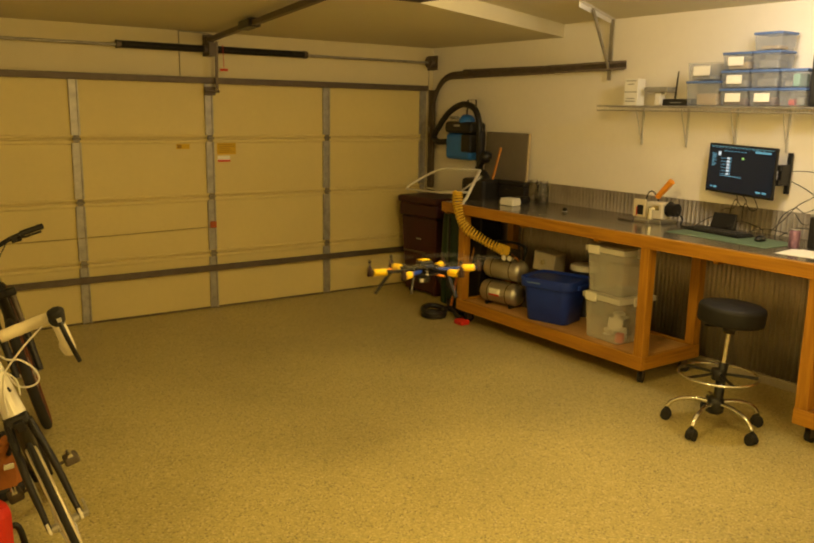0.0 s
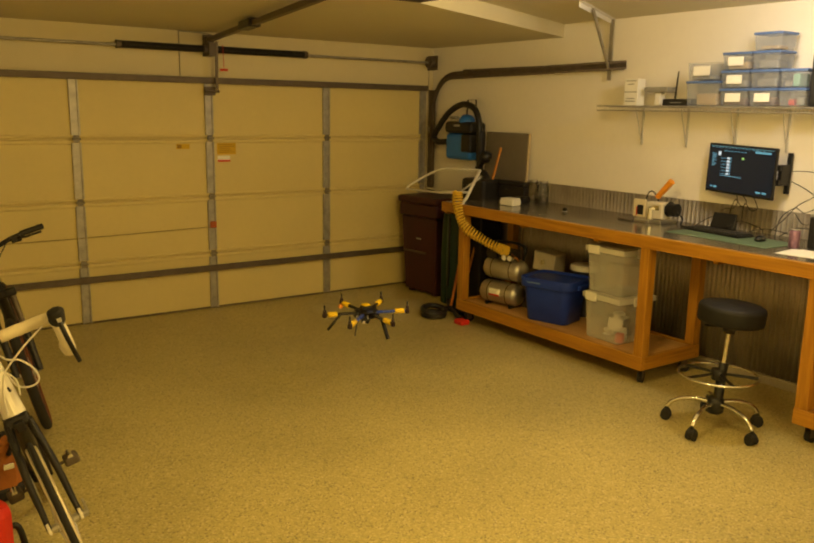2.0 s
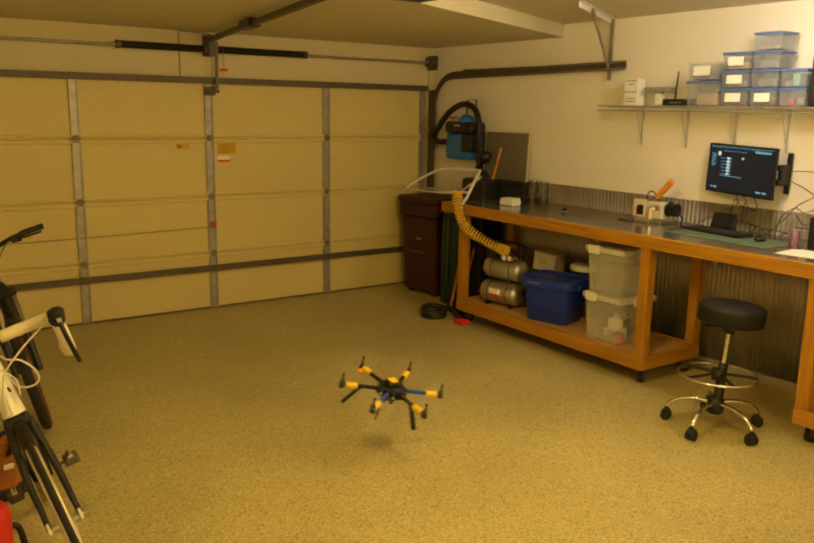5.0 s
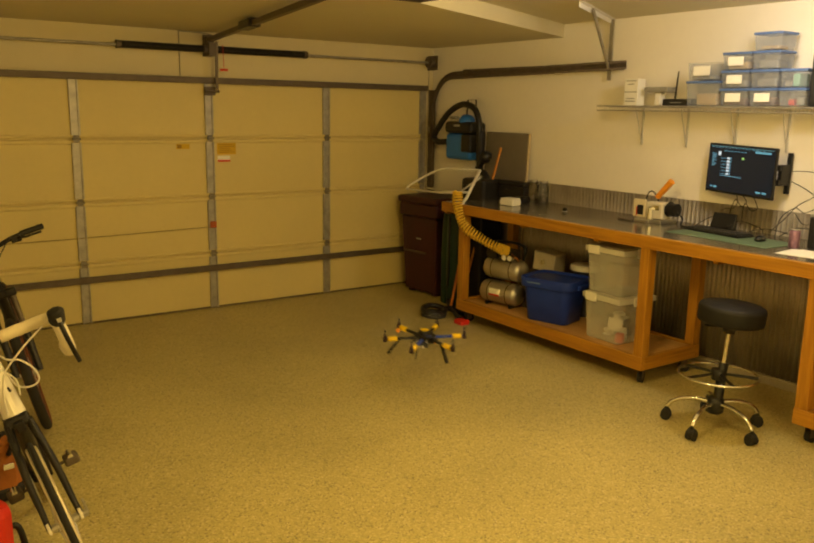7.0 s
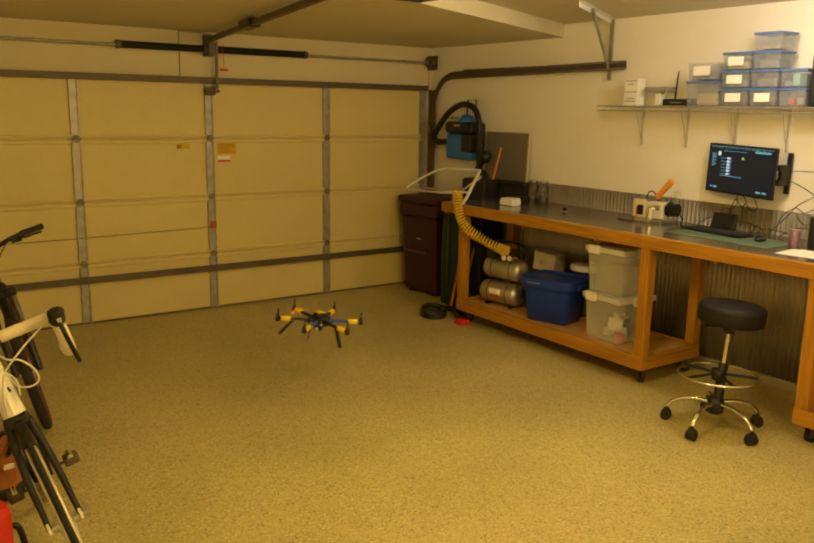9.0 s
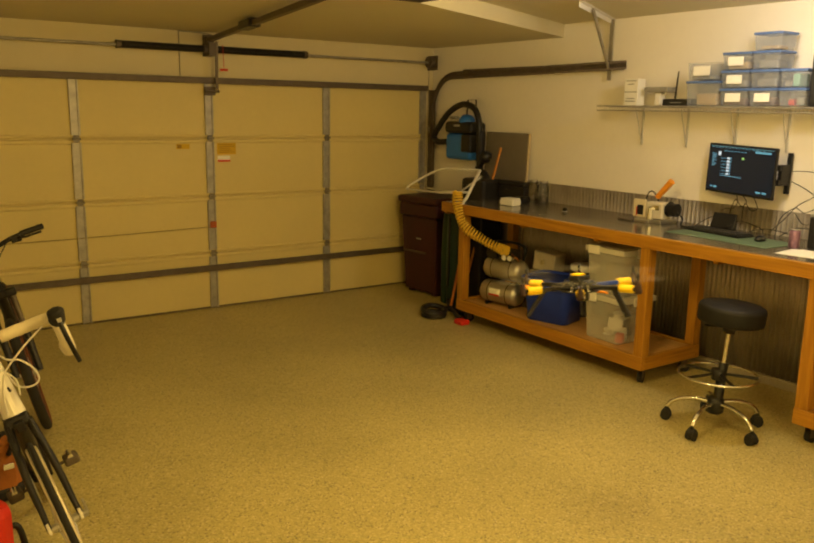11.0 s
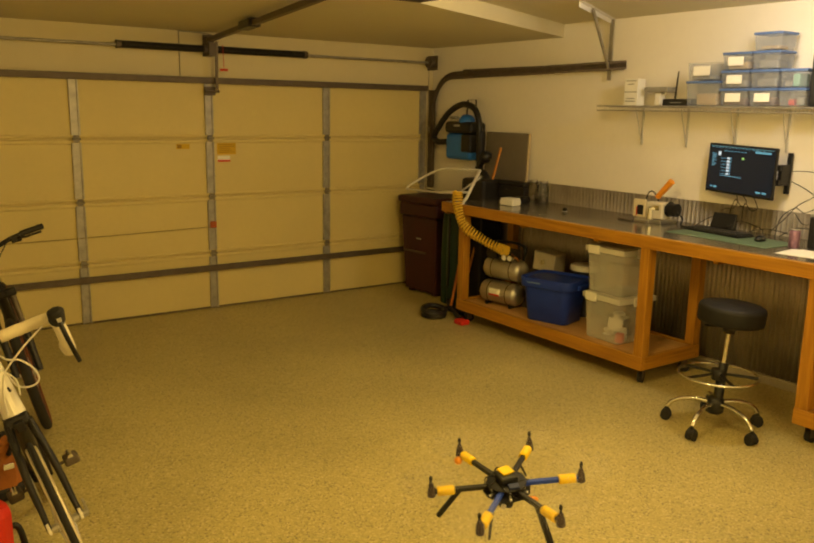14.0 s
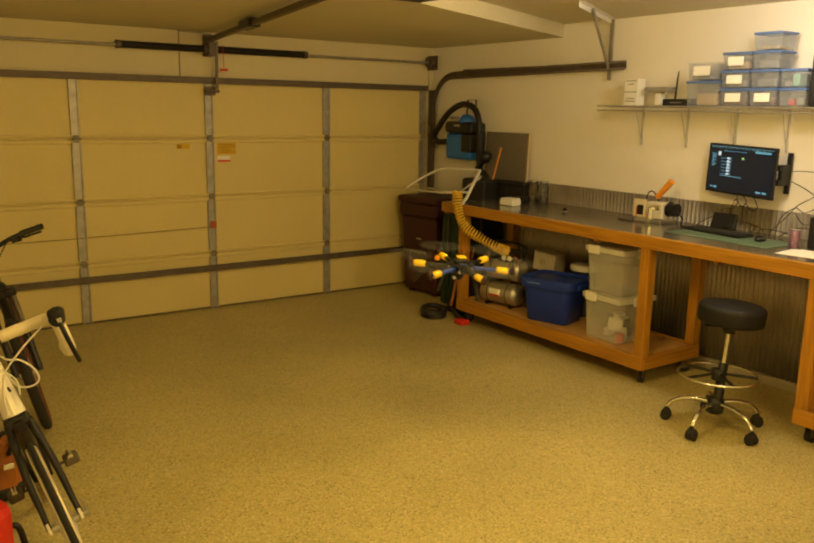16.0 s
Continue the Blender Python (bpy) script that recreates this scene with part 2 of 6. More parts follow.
def part(name, bm, material, parent, label=""):
    ob = mesh_object(name, bm, material)
    ob.parent = parent
    return tagged(ob, label)


def thing(name, m, label, category, group="", kind=""):
    ob = new(name)
    ob.empty_display_size = 0.1
    ob.matrix_world = m
    return tagged(ob, label, category, group, kind)


def single(name, bm, material, m, label, category, group="", kind=""):
    ob = mesh_object(name, bm, material)
    ob.matrix_world = m
    return tagged(ob, label, category, group, kind)


def structure(name, bm, material, label="", category=""):
    return tagged(mesh_object(name, bm, material), label, category, kind="structure")


def B():
    return bmesh.new()


def bx(lo, hi, bevel=0.0, m=None):
    bm = B()
    box(bm, lo, hi, bevel, m)
    return bm


def rd(a, b, r0, r1=None, seg=12):
    bm = B()
    rod(bm, a, b, r0, r1, seg)
    return bm


def tb(pts, r, seg=8, closed=False):
    bm = B()
    tube(bm, pts, r, seg, closed)
    return bm


def lt(prof, seg=24, m=Matrix()):
    bm = B()
    lathe(bm, prof, seg, m)
    return bm


# ---------- the room ----------
XW, XL, YB = 2.56, -3.6, -7.9
DW, DH = 2.44, 2.134
CEIL_LOW, CEIL = 2.54, 2.65
structure("floor", bx((XL - 0.2, YB - 0.2, -0.12), (XW + 0.2, 0.3, 0.0)), M_FLOOR, "speckled tan epoxy flake garage floor", "floor")
structure("wall_right", bx((XW, YB - 0.2, 0), (XW + 0.15, 0.3, 2.8)), M_WALL, "smooth white painted garage wall", "wall")
structure("wall_left", bx((XL - 0.15, YB - 0.2, 0), (XL, 0.3, 2.8)), M_WALL, "plain white painted garage wall", "wall")
structure("wall_back", bx((XL, YB - 0.15, 0), (XW, YB, 2.8)), M_WALL, "plain white painted garage wall", "wall")
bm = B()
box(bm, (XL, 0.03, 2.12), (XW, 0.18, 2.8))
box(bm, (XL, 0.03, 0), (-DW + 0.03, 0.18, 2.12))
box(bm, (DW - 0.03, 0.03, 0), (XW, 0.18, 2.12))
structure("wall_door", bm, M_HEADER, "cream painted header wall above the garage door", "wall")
# low ceiling over the door with a slightly skewed bulkhead edge
bm = B()
Y0, Y1 = -1.90, -4.63
lowv = [bm.verts.new((x, y, CEIL_LOW)) for x, y in ((XL, 0.03), (XW, 0.03), (XW, Y0), (XL, Y1))]
topv = [bm.verts.new((v.co.x, v.co.y, 2.8)) for v in lowv]
bm.faces.new(lowv)
bm.faces.new(list(reversed(topv)))
for i in range(4):
    bm.faces.new((lowv[i], topv[i], topv[(i + 1) % 4], lowv[(i + 1) % 4]))
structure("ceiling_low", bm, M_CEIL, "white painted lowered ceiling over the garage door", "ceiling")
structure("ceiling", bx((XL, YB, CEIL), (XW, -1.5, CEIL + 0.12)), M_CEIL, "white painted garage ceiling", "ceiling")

# corrugated sheet along the workbench wall
bm = B()
pitch, n = 0.0385, 8
y0, y1, ztop = -1.42, -5.9, 1.248
count = int((y0 - y1) / pitch * n)
rows = []
for i in range(count + 1):
    y = y0 - i * pitch / n
    d = 0.009 * (1 + math.cos(2 * math.pi * i / n))
    rows.append([bm.verts.new((XW - 0.004 - d - k, y, z)) for k in (0.0, 0.0022) for z in (0.062, ztop)])
for a, b in zip(rows, rows[1:]):
    for i, j in ((2, 3), (1, 0), (3, 1), (0, 2)):
        f = bm.faces.new((a[i], a[j], b[j], b[i]))
        f.smooth = (i, j) in ((2, 3), (1, 0))
structure("baseboard", bx((XW - 0.045, -7.0, 0.0), (XW - 0.001, -1.42, 0.06), 0.004), M_SILL, "low bare concrete sill along the wall foot", "sill")
structure("wall_cladding", bm, M_CORR, "corrugated galvanised metal sheet on the lower wall", "cladding")


# ---------- garage door ----------
def garage_door():
    d = thing("garage_door", pose(0, 0, 0), "closed cream sectional garage door with galvanised stiles", "garage door")
    secs = []
    h = DH / 4
    for i in range(4):
        bm = B()
        box(bm, (-DW, 0.0, i * h + 0.006), (DW, 0.04, (i + 1) * h - 0.006), 0.006)
        if i < 3:
            box(bm, (-DW, 0.016, (i + 1) * h - 0.02), (DW, 0.036, (i + 1) * h + 0.0055))
        # rolled lip along the joint
        if i < 3:
            box(bm, (-DW, -0.012, (i + 1) * h - 0.046), (DW, 0.018, (i + 1) * h - 0.007), 0.012)
        if i > 0:
            box(bm, (-DW, -0.008, i * h + 0.007), (DW, 0.014, i * h + 0.032), 0.008)
        s = part("section", bm, M_DOOR, d)
        secs.append(s)
    for x in (-2.40, -1.165, -0.002, 1.216, 2.40):
        for i in range(4):
            bm = B()
            w = 0.038
            z0, z1 = i * h + 0.03, (i + 1) * h - 0.03
            if i == 0:
                z0 = 0.006
            box(bm, (x - w, -0.012, z0), (x + w, -0.0005, z1), 0.002)
            box(bm, (x - w, -0.026, z0), (x - w + 0.012, -0.011, z1), 0.002)
            box(bm, (x + w - 0.012, -0.026, z0), (x + w, -0.011, z1), 0.002)
            part("stile", bm, M_GALV, secs[i], "galvanised steel stile")
            if i:
                bm = B()
                box(bm, (x - 0.026, -0.032, i * h - 0.03), (x + 0.026, -0.0265, i * h + 0.03), 0.002)
                rod(bm, (x - 0.034, -0.034, i * h), (x + 0.034, -0.034, i * h), 0.009, seg=10)
                for dz in (-0.022, 0.022):
                    rod(bm, (x - 0.015, -0.04, i * h + dz), (x - 0.015, -0.03, i * h + dz), 0.006, seg=6)
                    rod(bm, (x + 0.015, -0.04, i * h + dz), (x + 0.015, -0.03, i * h + dz), 0.006, seg=6)
                part("hinge", bm, M_GALV if x in (-2.40, 2.40) else M_HINGE, secs[i], "dull steel hinge")
    for z in (2.115, 0.398):
        bm = B()
        box(bm, (-DW, -0.058, z - 0.024), (DW, -0.027, z + 0.024), 0.004)
        box(bm, (-DW, -0.064, z - 0.028), (DW, -0.0575, z - 0.018), 0.002)
        box(bm, (-DW, -0.064, z + 0.018), (DW, -0.0575, z + 0.028), 0.002)
        part("strut", bm, M_DGALV, d, "dark steel horizontal strut")
    part("bottom_seal", bx((-DW, -0.012, 0.0), (DW, 0.035, 0.016), 0.004), mat("dusty_seal", (0.15, 0.12, 0.07), 0.85, vary=0.25), d, "dusty rubber bottom seal")
    # paper labels with unreadable lines
    lab = part("sticker", bx((0.07, -0.003, 1.45), (0.255, -0.0008, 1.585)), M_LABELY, d, "yellow warning sticker")
    for k in range(6):
        part("print_line", bx((0.085, -0.0042, 1.468 + 0.018 * k), (0.235 - 0.02 * (k % 3), -0.0032, 1.474 + 0.018 * k)), mat("label_ink", (0.35, 0.2, 0.02), 0.7), lab)
    part("sticker", bx((0.075, -0.003, 1.383), (0.195, -0.0008, 1.437)), M_PAPER, d, "white sticker")
    part("sticker", bx((0.075, -0.0055, 1.383), (0.195, -0.0034, 1.402)), M_RED, d, "red sticker strip")
    lab = part("sticker", bx((-0.312, -0.003, 1.505), (-0.19, -0.0008, 1.55)), M_LABELY, d, "yellow sticker")
    part("print_line", bx((-0.305, -0.0042, 1.512), (-0.265, -0.0032, 1.543)), mat("label_ink", (0.35, 0.2, 0.02), 0.7), lab)
    bm = B()
    box(bm, (-0.03, -0.045, 0.775), (0.03, -0.0265, 0.835), 0.005)
    part("lock_cable", tb([(-2.3, -0.03, 0.758), (-1.2, -0.03, 0.762), (-0.03, -0.034, 0.785)], 0.0032, 6), mat("tan_cable", (0.36, 0.28, 0.12), 0.7), d, "thin lock cable to the latch")
    part("latch", bm, mat("rust_red", (0.42, 0.10, 0.03), 0.6), d, "red-brown latch plate")
    bm = B()
    box(bm, (-0.05, -0.06, 1.985), (0.05, -0.027, 2.06), 0.004)
    rod(bm, (-0.05, -0.07, 2.02), (0.08, -0.07, 2.02), 0.012)
    part("opener_bracket", bm, M_DGALV, d, "dark steel opener bracket")
    return d


garage_door()


def door_tracks():
    """Vertical and horizontal roller track along the bench wall."""
    t = thing("door_track", pose(2.49, -0.06, 0), "dark steel garage door track with curved bend", "track")
    path = [(0, 0, 0.0), (0, 0, 1.0), (0, 0, 1.86)]
    for k in range(1, 9):
        a = math.pi / 2 * k / 8
        path.append((0, -0.36 * (1 - math.cos(a)), 1.86 + 0.385 * math.sin(a)))
    path.append((0, -2.61, 2.275))
    for off in (-0.026, 0.026):
        part("rail_lip", tb([(x + off * 0.2, y + (off if z < 1.9 else 0), z + (off if z >= 1.9 else 0)) for x, y, z in path], 0.011, 6), M_DGALV, t)
    bm = B()
    rings = []
    for i, (x, y, z) in enumerate(path):
        a, b = path[max(i - 1, 0)], path[min(i + 1, len(path) - 1)]
        tn = Vector((0, b[1] - a[1], b[2] - a[2])).normalized()
        nn = Vector((0, -tn.z, tn.y))
        c = Vector((x, y, z))
        rings.append([bm.verts.new(c + nn * s + Vector((e, 0, 0))) for s, e in ((-0.028, 0.012), (0.028, 0.012), (0.028, 0.015), (-0.028, 0.015))])
    for a, b in zip(rings, rings[1:]):
        for j in range(4):
            bm.faces.new((a[j], a[(j + 1) % 4], b[(j + 1) % 4], b[j]))
    part("rail_web", bm, M_DGALV, t)
    part("angle_iron", bx((0.018, 0.0, 0.0), (0.05, 0.09, 2.1), 0.003), M_DGALV, t)
    part("angle_iron", bx((0.01, -2.61, 2.243), (0.014, -0.5, 2.30), 0.002), M_DGALV, t)
    for z in (0.35, 1.0, 1.65):
        part("jamb_bracket", bx((0.012, -0.03, z), (0.05, 0.075, z + 0.06), 0.004), M_GALV, t)
    # hanger from the ceiling near the free end
    part("hanger_strap", bx((0.018, -2.45, 2.16), (0.024, -2.41, CEIL - 0.002)), M_GALV, t, "perforated galvanised hanger strap")
    part("hanger_brace", rd((0.01, -2.43, 2.25), (-0.66, -2.84, CEIL - 0.02), 0.013, seg=6), M_GALV, t)
    a, b = Vector((0.03, -2.43, CEIL - 0.012)), Vector((-0.95, -3.0, CEIL - 0.012))
    m = Matrix.Translation((a + b) / 2) @ (b - a).to_track_quat("X", "Z").to_matrix().to_4x4()
    k = (b - a).length / 2
    bm = B()
    box(bm, (-k, -0.018, 0.006), (k, 0.018, 0.0105), 0.001, m)
    box(bm, (-k, -0.018, -0.028), (k, -0.014, 0.0058), 0.001, m)
    part("ceiling_angle", bm, M_WHITE, t, "white painted ceiling angle")
    return t


door_tracks()
# matching track on the far side, mostly out of sight
t2 = thing("door_track", pose(-2.49, -0.06, 0), "dark steel garage door track along the far jamb", "track")
part("rail_web", bx((-0.015, -0.028, 0.0), (-0.012, 0.028, 1.86), 0.001), M_DGALV, t2)
part("angle_iron", bx((-0.05, 0.0, 0.0), (-0.018, 0.09, 2.1), 0.003), M_DGALV, t2)


def torsion_spring():
    s = thing("torsion_spring", pose(0, -0.09, 2.385), "black torsion springs on a steel shaft above the door", "spring")
    part("shaft", rd((-2.5, 0, -0.005), (2.5, 0, -0.005), 0.0125, seg=12), M_GALV, s, "bare steel shaft")
    for x0, x1 in ((-0.80, -0.045), (0.045, 0.945)):
        pts = []
        turns = int((x1 - x0) / 0.014)
        for i in range(turns * 8 + 1):
            a = 2 * math.pi * i / 8
            pts.append((x0 + (x1 - x0) * i / (turns * 8), 0.026 * math.cos(a), 0.026 * math.sin(a)))
        part("coil", tb(pts, 0.0068, 5), M_BLACK, s)
        for x in (x0, x1):
            part("winding_cone", rd((x - 0.02, 0, 0), (x + 0.02, 0, 0), 0.036, 0.032, 14), M_DGALV, s)
    bm = B()
    box(bm, (-0.03, -0.05, -0.06), (0.03, 0.115, 0.055), 0.004)
    part("centre_bracket", bm, M_DGALV, s)
    for x in (-2.42, 2.44):
        bm = B()
        rod(bm, (x - 0.03, 0, 0), (x + 0.03, 0, 0), 0.052, seg=20)
        rod(bm, (x - 0.036, 0, 0), (x - 0.028, 0, 0), 0.06, seg=20)
        part("cable_drum", bm, M_DGALV, s)
        part("end_plate", bx((x + 0.04, -0.06, -0.08), (x + 0.048, 0.119, 0.07), 0.003), M_DGALV, s)
        part("lift_cable", rd((x - 0.02, 0.005, -0.05), (x - 0.02, 0.03, -2.3), 0.0025, seg=5), M_DGALV, s)


torsion_spring()


def opener():
    o = thing("door_opener", pose(0.02, 0, 2.455, 0, 0, -9.5), "dark steel garage door opener rail and motor head", "opener")
    tilt = pose(0, 0, 0, -0.5, 0, 0)
    bm = B()
    box(bm, (-0.022, -3.48, -0.004), (0.022, -0.07, 0.034), 0.004, tilt)
    part("rail", bm, M_DGALV, o)
    bm = B()
    box(bm, (-0.03, -0.09, -0.03), (0.03, 0.0, 0.045), 0.005)
    box(bm, (-0.05, 0.0, -0.06), (0.05, 0.016, 0.06), 0.003)
    part("header_bracket", bm, M_DGALV, o)
    bm = B()
    box(bm, (-0.045, -1.62, -0.014), (0.045, -1.30, 0.052), 0.01, tilt)
    part("trolley", bm, M_BLACK, o)
    bm = B()
    box(bm, (-0.011, -0.03, -0.42), (0.011, 0.0, 0.0), 0.002, pose(0.045, -0.1, 0.0, 3, 0, 0))
    part("door_arm", bm, M_DGALV, o, "bent dark steel door arm")
    part("motor_head", bx((-0.16, -3.86, 0.02), (0.16, -3.46, 0.15), 0.03), M_BLACK, o)
    for y in (-3.56, -3.78):
        part("ceiling_strap", bx((-0.165, y, 0.05), (-0.161, y + 0.03, 0.194)), M_GALV, o)
    part("release_cord", rd((0.1, -0.12, -0.03), (0.105, -0.12, -0.22), 0.003, seg=5), M_RED, o)
    bm = B()
    rod(bm, (0.07, -0.12, -0.245), (0.14, -0.12, -0.245), 0.011, seg=8)
    part("release_handle", bm, M_RED, o, "red release handle")


opener()
cr = thing("ceiling_box", pose(-0.05, -3.3, CEIL), "flat dark brown box hung from the ceiling", "ceiling box")
part("tray", bx((-0.17, -0.14, -0.145), (0.16, 0.16, -0.035), 0.012), mat("dark_brown_panel", (0.07, 0.05, 0.03), 0.6), cr)
for x in (-0.12, 0.10):
    part("ceiling_strap", bx((x, -0.02, -0.036), (x + 0.03, 0.02, 0.0)), M_DGALV, cr)
single("wall_cable", tb([(-0.245, -0.004, -0.37), (-0.245, -0.004, 0.03), (-0.243, -0.004, 0.035), (-0.02, -0.004, 0.03), (0.06, -0.004, 0.02)], 0.004, 6),
       M_HINGE, pose(0, 0.024, 2.5), "thin dark cable stapled to the header wall", "cable")


# ---------- workbench ----------
def lumber(parent, name, lo, hi, axis, label=""):
    return part(name, bx(lo, hi, 0.004), (M_WOODX, M_WOODY, M_WOODZ)[axis], parent, label)


def caster(parent, x, y, h=0.11, turn=0.0, sub=None):
    """A swivel caster; its plate is at height h."""
    m = pose(x, y, 0, 0, 0, turn)
    bm = B()
    box(bm, (-0.045, -0.035, h - 0.006), (0.045, 0.035, h), 0.001, m)
    box(bm, (-0.03, -0.022, 0.035), (0.018, -0.018, h - 0.005), 0.001, m)
    box(bm, (-0.03, 0.018, 0.035), (0.018, 0.022, h - 0.005), 0.001, m)
    c = part("caster", bm, M_DGALV, parent, "swivel caster")
    bm = B()
    rod(bm, m @ Vector((-0.012, -0.016, 0.042)), m @ Vector((-0.012, 0.016, 0.042)), 0.042, seg=20)
    part("wheel", bm, M_RUBBER, c)
    return c


XF, XK, ZT = 1.675, 2.335, 1.075


def bench_base(y0, y1, label):
    """A rolling lumber frame from y0 (far) to y1 (near)."""
    b = thing("workbench", pose(0, 0, 0), label, "workbench", "rolling workbenches")
    zb0, zb1 = 0.118, 0.215
    lumber(b, "lower_rail", (XF, y1, zb0), (XF + 0.04, y0, zb1), 1)
    lumber(b, "lower_rail", (XK - 0.04, y1, zb0), (XK, y0, zb1), 1)
    lumber(b, "lower_rail", (XF + 0.041, y1, zb0), (XK - 0.041, y1 + 0.04, zb1 - 0.002), 0)
    lumber(b, "lower_rail", (XF + 0.041, y0 - 0.04, zb0), (XK - 0.041, y0, zb1 - 0.002), 0)
    part("shelf_board", bx((XF + 0.0412, y1 + 0.0412, zb1 - 0.03), (XK - 0.0412, y0 - 0.0412, zb1 - 0.012), 0.002), M_PLY, b, "pale plywood lower shelf")
    w = 0.076
    for x in (XF + 0.002, XK - w - 0.002):
        for y in (y1 + 0.005, y0 - w - 0.005):
            lumber(b, "leg", (x, y, zb1 + 0.001), (x + w, y + w, ZT - 0.087), 2)
    for x, y, a in ((XF + 0.09, y1 + 0.07, 200), (XK - 0.09, y1 + 0.07, 150), (XF + 0.09, y0 - 0.07, 170), (XK - 0.09, y0 - 0.07, 30)):
        caster(b, x, y, 0.117, a)
    return b


bench_base(-1.60, -3.695, "orange-stained lumber workbench frame on casters with lower shelf")
bench_base(-4.80, -5.79, "second orange-stained lumber bench frame on casters")
wt = thing("worktop", pose(0, 0, 0), "long grey worktop with orange-stained lumber apron", "worktop")
part("surface", bx((XF + 0.0285, -5.85, ZT - 0.012), (XW - 0.022, -1.36, ZT), 0.003), M_TOP, wt, "worn glossy grey surface sheet")
part("deck", bx((XF + 0.0285, -5.85, ZT - 0.034), (XW - 0.024, -1.362, ZT - 0.0125), 0.002), M_PLY, wt)
part("front_apron", bx((XF - 0.012, -5.85, ZT - 0.086), (XF + 0.028, -1.36, ZT + 0.001), 0.005), M_WOODY, wt)
part("back_apron", bx((XK - 0.05, -5.85, ZT - 0.086), (XK, -1.4, ZT - 0.0345), 0.004), M_WOODY, wt)
part("end_apron", bx((XF + 0.0285, -1.40, ZT - 0.111), (XK - 0.051, -1.362, ZT - 0.035), 0.004), M_WOODX, wt)
for y in (-2.4, -3.2, -4.2):
    part("joist", bx((XF + 0.0285, y, ZT - 0.11), (XK - 0.051, y + 0.038, ZT - 0.035), 0.003), M_WOODX, wt)


# ---------- under the bench ----------
ZS = 0.2035


def tank(parent, c, length, r, name="tank"):
    prof = [(0.0, -length / 2 - 0.03), (r * 0.55, -length / 2 - 0.022), (r * 0.88, -length / 2 - 0.006), (r, -length / 2 + 0.02), (r, length / 2 - 0.02),
            (r * 0.88, length / 2 + 0.006), (r * 0.55, length / 2 + 0.022), (0.0, length / 2 + 0.03)]
    bm = B()
    lathe(bm, prof, 28, Matrix.Translation(c) @ pose(0, 0, 0, 90, 0, 0))
    return part(name, bm, M_STEEL, parent, "silver steel air tank")


def compressor():
    c = thing("air_compressor", pose(1.92, -1.97, ZS, 0, 0, 10), "silver twin-tank air compressor with gauges", "compressor")
    for z, x in ((0.118, -0.03), (0.325, 0.01)):
        t = tank(c, (x, 0, z), 0.36, 0.097)
        for y in (-0.1, 0.1):
            part("weld_band", lt([(0.0965, -0.006), (0.0985, -0.004), (0.0985, 0.004), (0.0965, 0.006)], 28, Matrix.Translation((x, y, z)) @ pose(0, 0, 0, 90, 0, 0)), M_DGALV, t)
    part("sticker", bx((-0.1325, -0.05, 0.10), (-0.118, 0.07, 0.165), 0.003), M_PAPER, c, "white paper label")
    part("sticker_band", bx((-0.1345, -0.048, 0.102), (-0.1335, 0.068, 0.117)), M_RED, c, "red band on the label")
    for y in (-0.13, 0.13):
        bm = B()
        box(bm, (-0.09, y - 0.012, 0.0), (0.09, y + 0.012, 0.03), 0.003)
        rod(bm, (0.06, y, 0.02), (0.1, y, 0.32), 0.011)
        part("foot_frame", bm, M_BLACK, c)
    bm = B()
    box(bm, (-0.06, -0.1, 0.40), (0.09, 0.04, 0.495), 0.015)
    for k in range(5):
        box(bm, (-0.065, -0.095 + 0.025 * k, 0.415), (0.095, -0.088 + 0.025 * k, 0.50), 0.002)
    part("pump", bm, mat("dark_cast", (0.06, 0.055, 0.05), 0.5, 0.6), c, "dark finned pump")
    bm = B()
    rod(bm, (0.0, 0.05, 0.46), (0.0, 0.17, 0.46), 0.062, seg=20)
    part("motor", bm, M_BLACK, c)
    for y in (-0.12, -0.06):
        g = part("gauge", rd((-0.10, y, 0.445), (-0.055, y, 0.445), 0.027, seg=18), M_CHROME, c)
        part("dial", rd((-0.103, y, 0.445), (-0.1005, y, 0.445), 0.022, seg=18), M_PAPER, g)
    part("pipe", tb(smooth_path([(0.02, -0.15, 0.385), (-0.04, -0.16, 0.44), (-0.05, -0.13, 0.46), (-0.02, -0.05, 0.495)]), 0.008), mat("copper", (0.6, 0.28, 0.12), 0.35, 1.0), c)
    part("handle", tb(smooth_path([(0.05, -0.15, 0.39), (0.05, -0.17, 0.53), (0.05, 0.0, 0.56), (0.05, 0.17, 0.53), (0.05, 0.15, 0.39)]), 0.012), M_BLACK, c)


compressor()

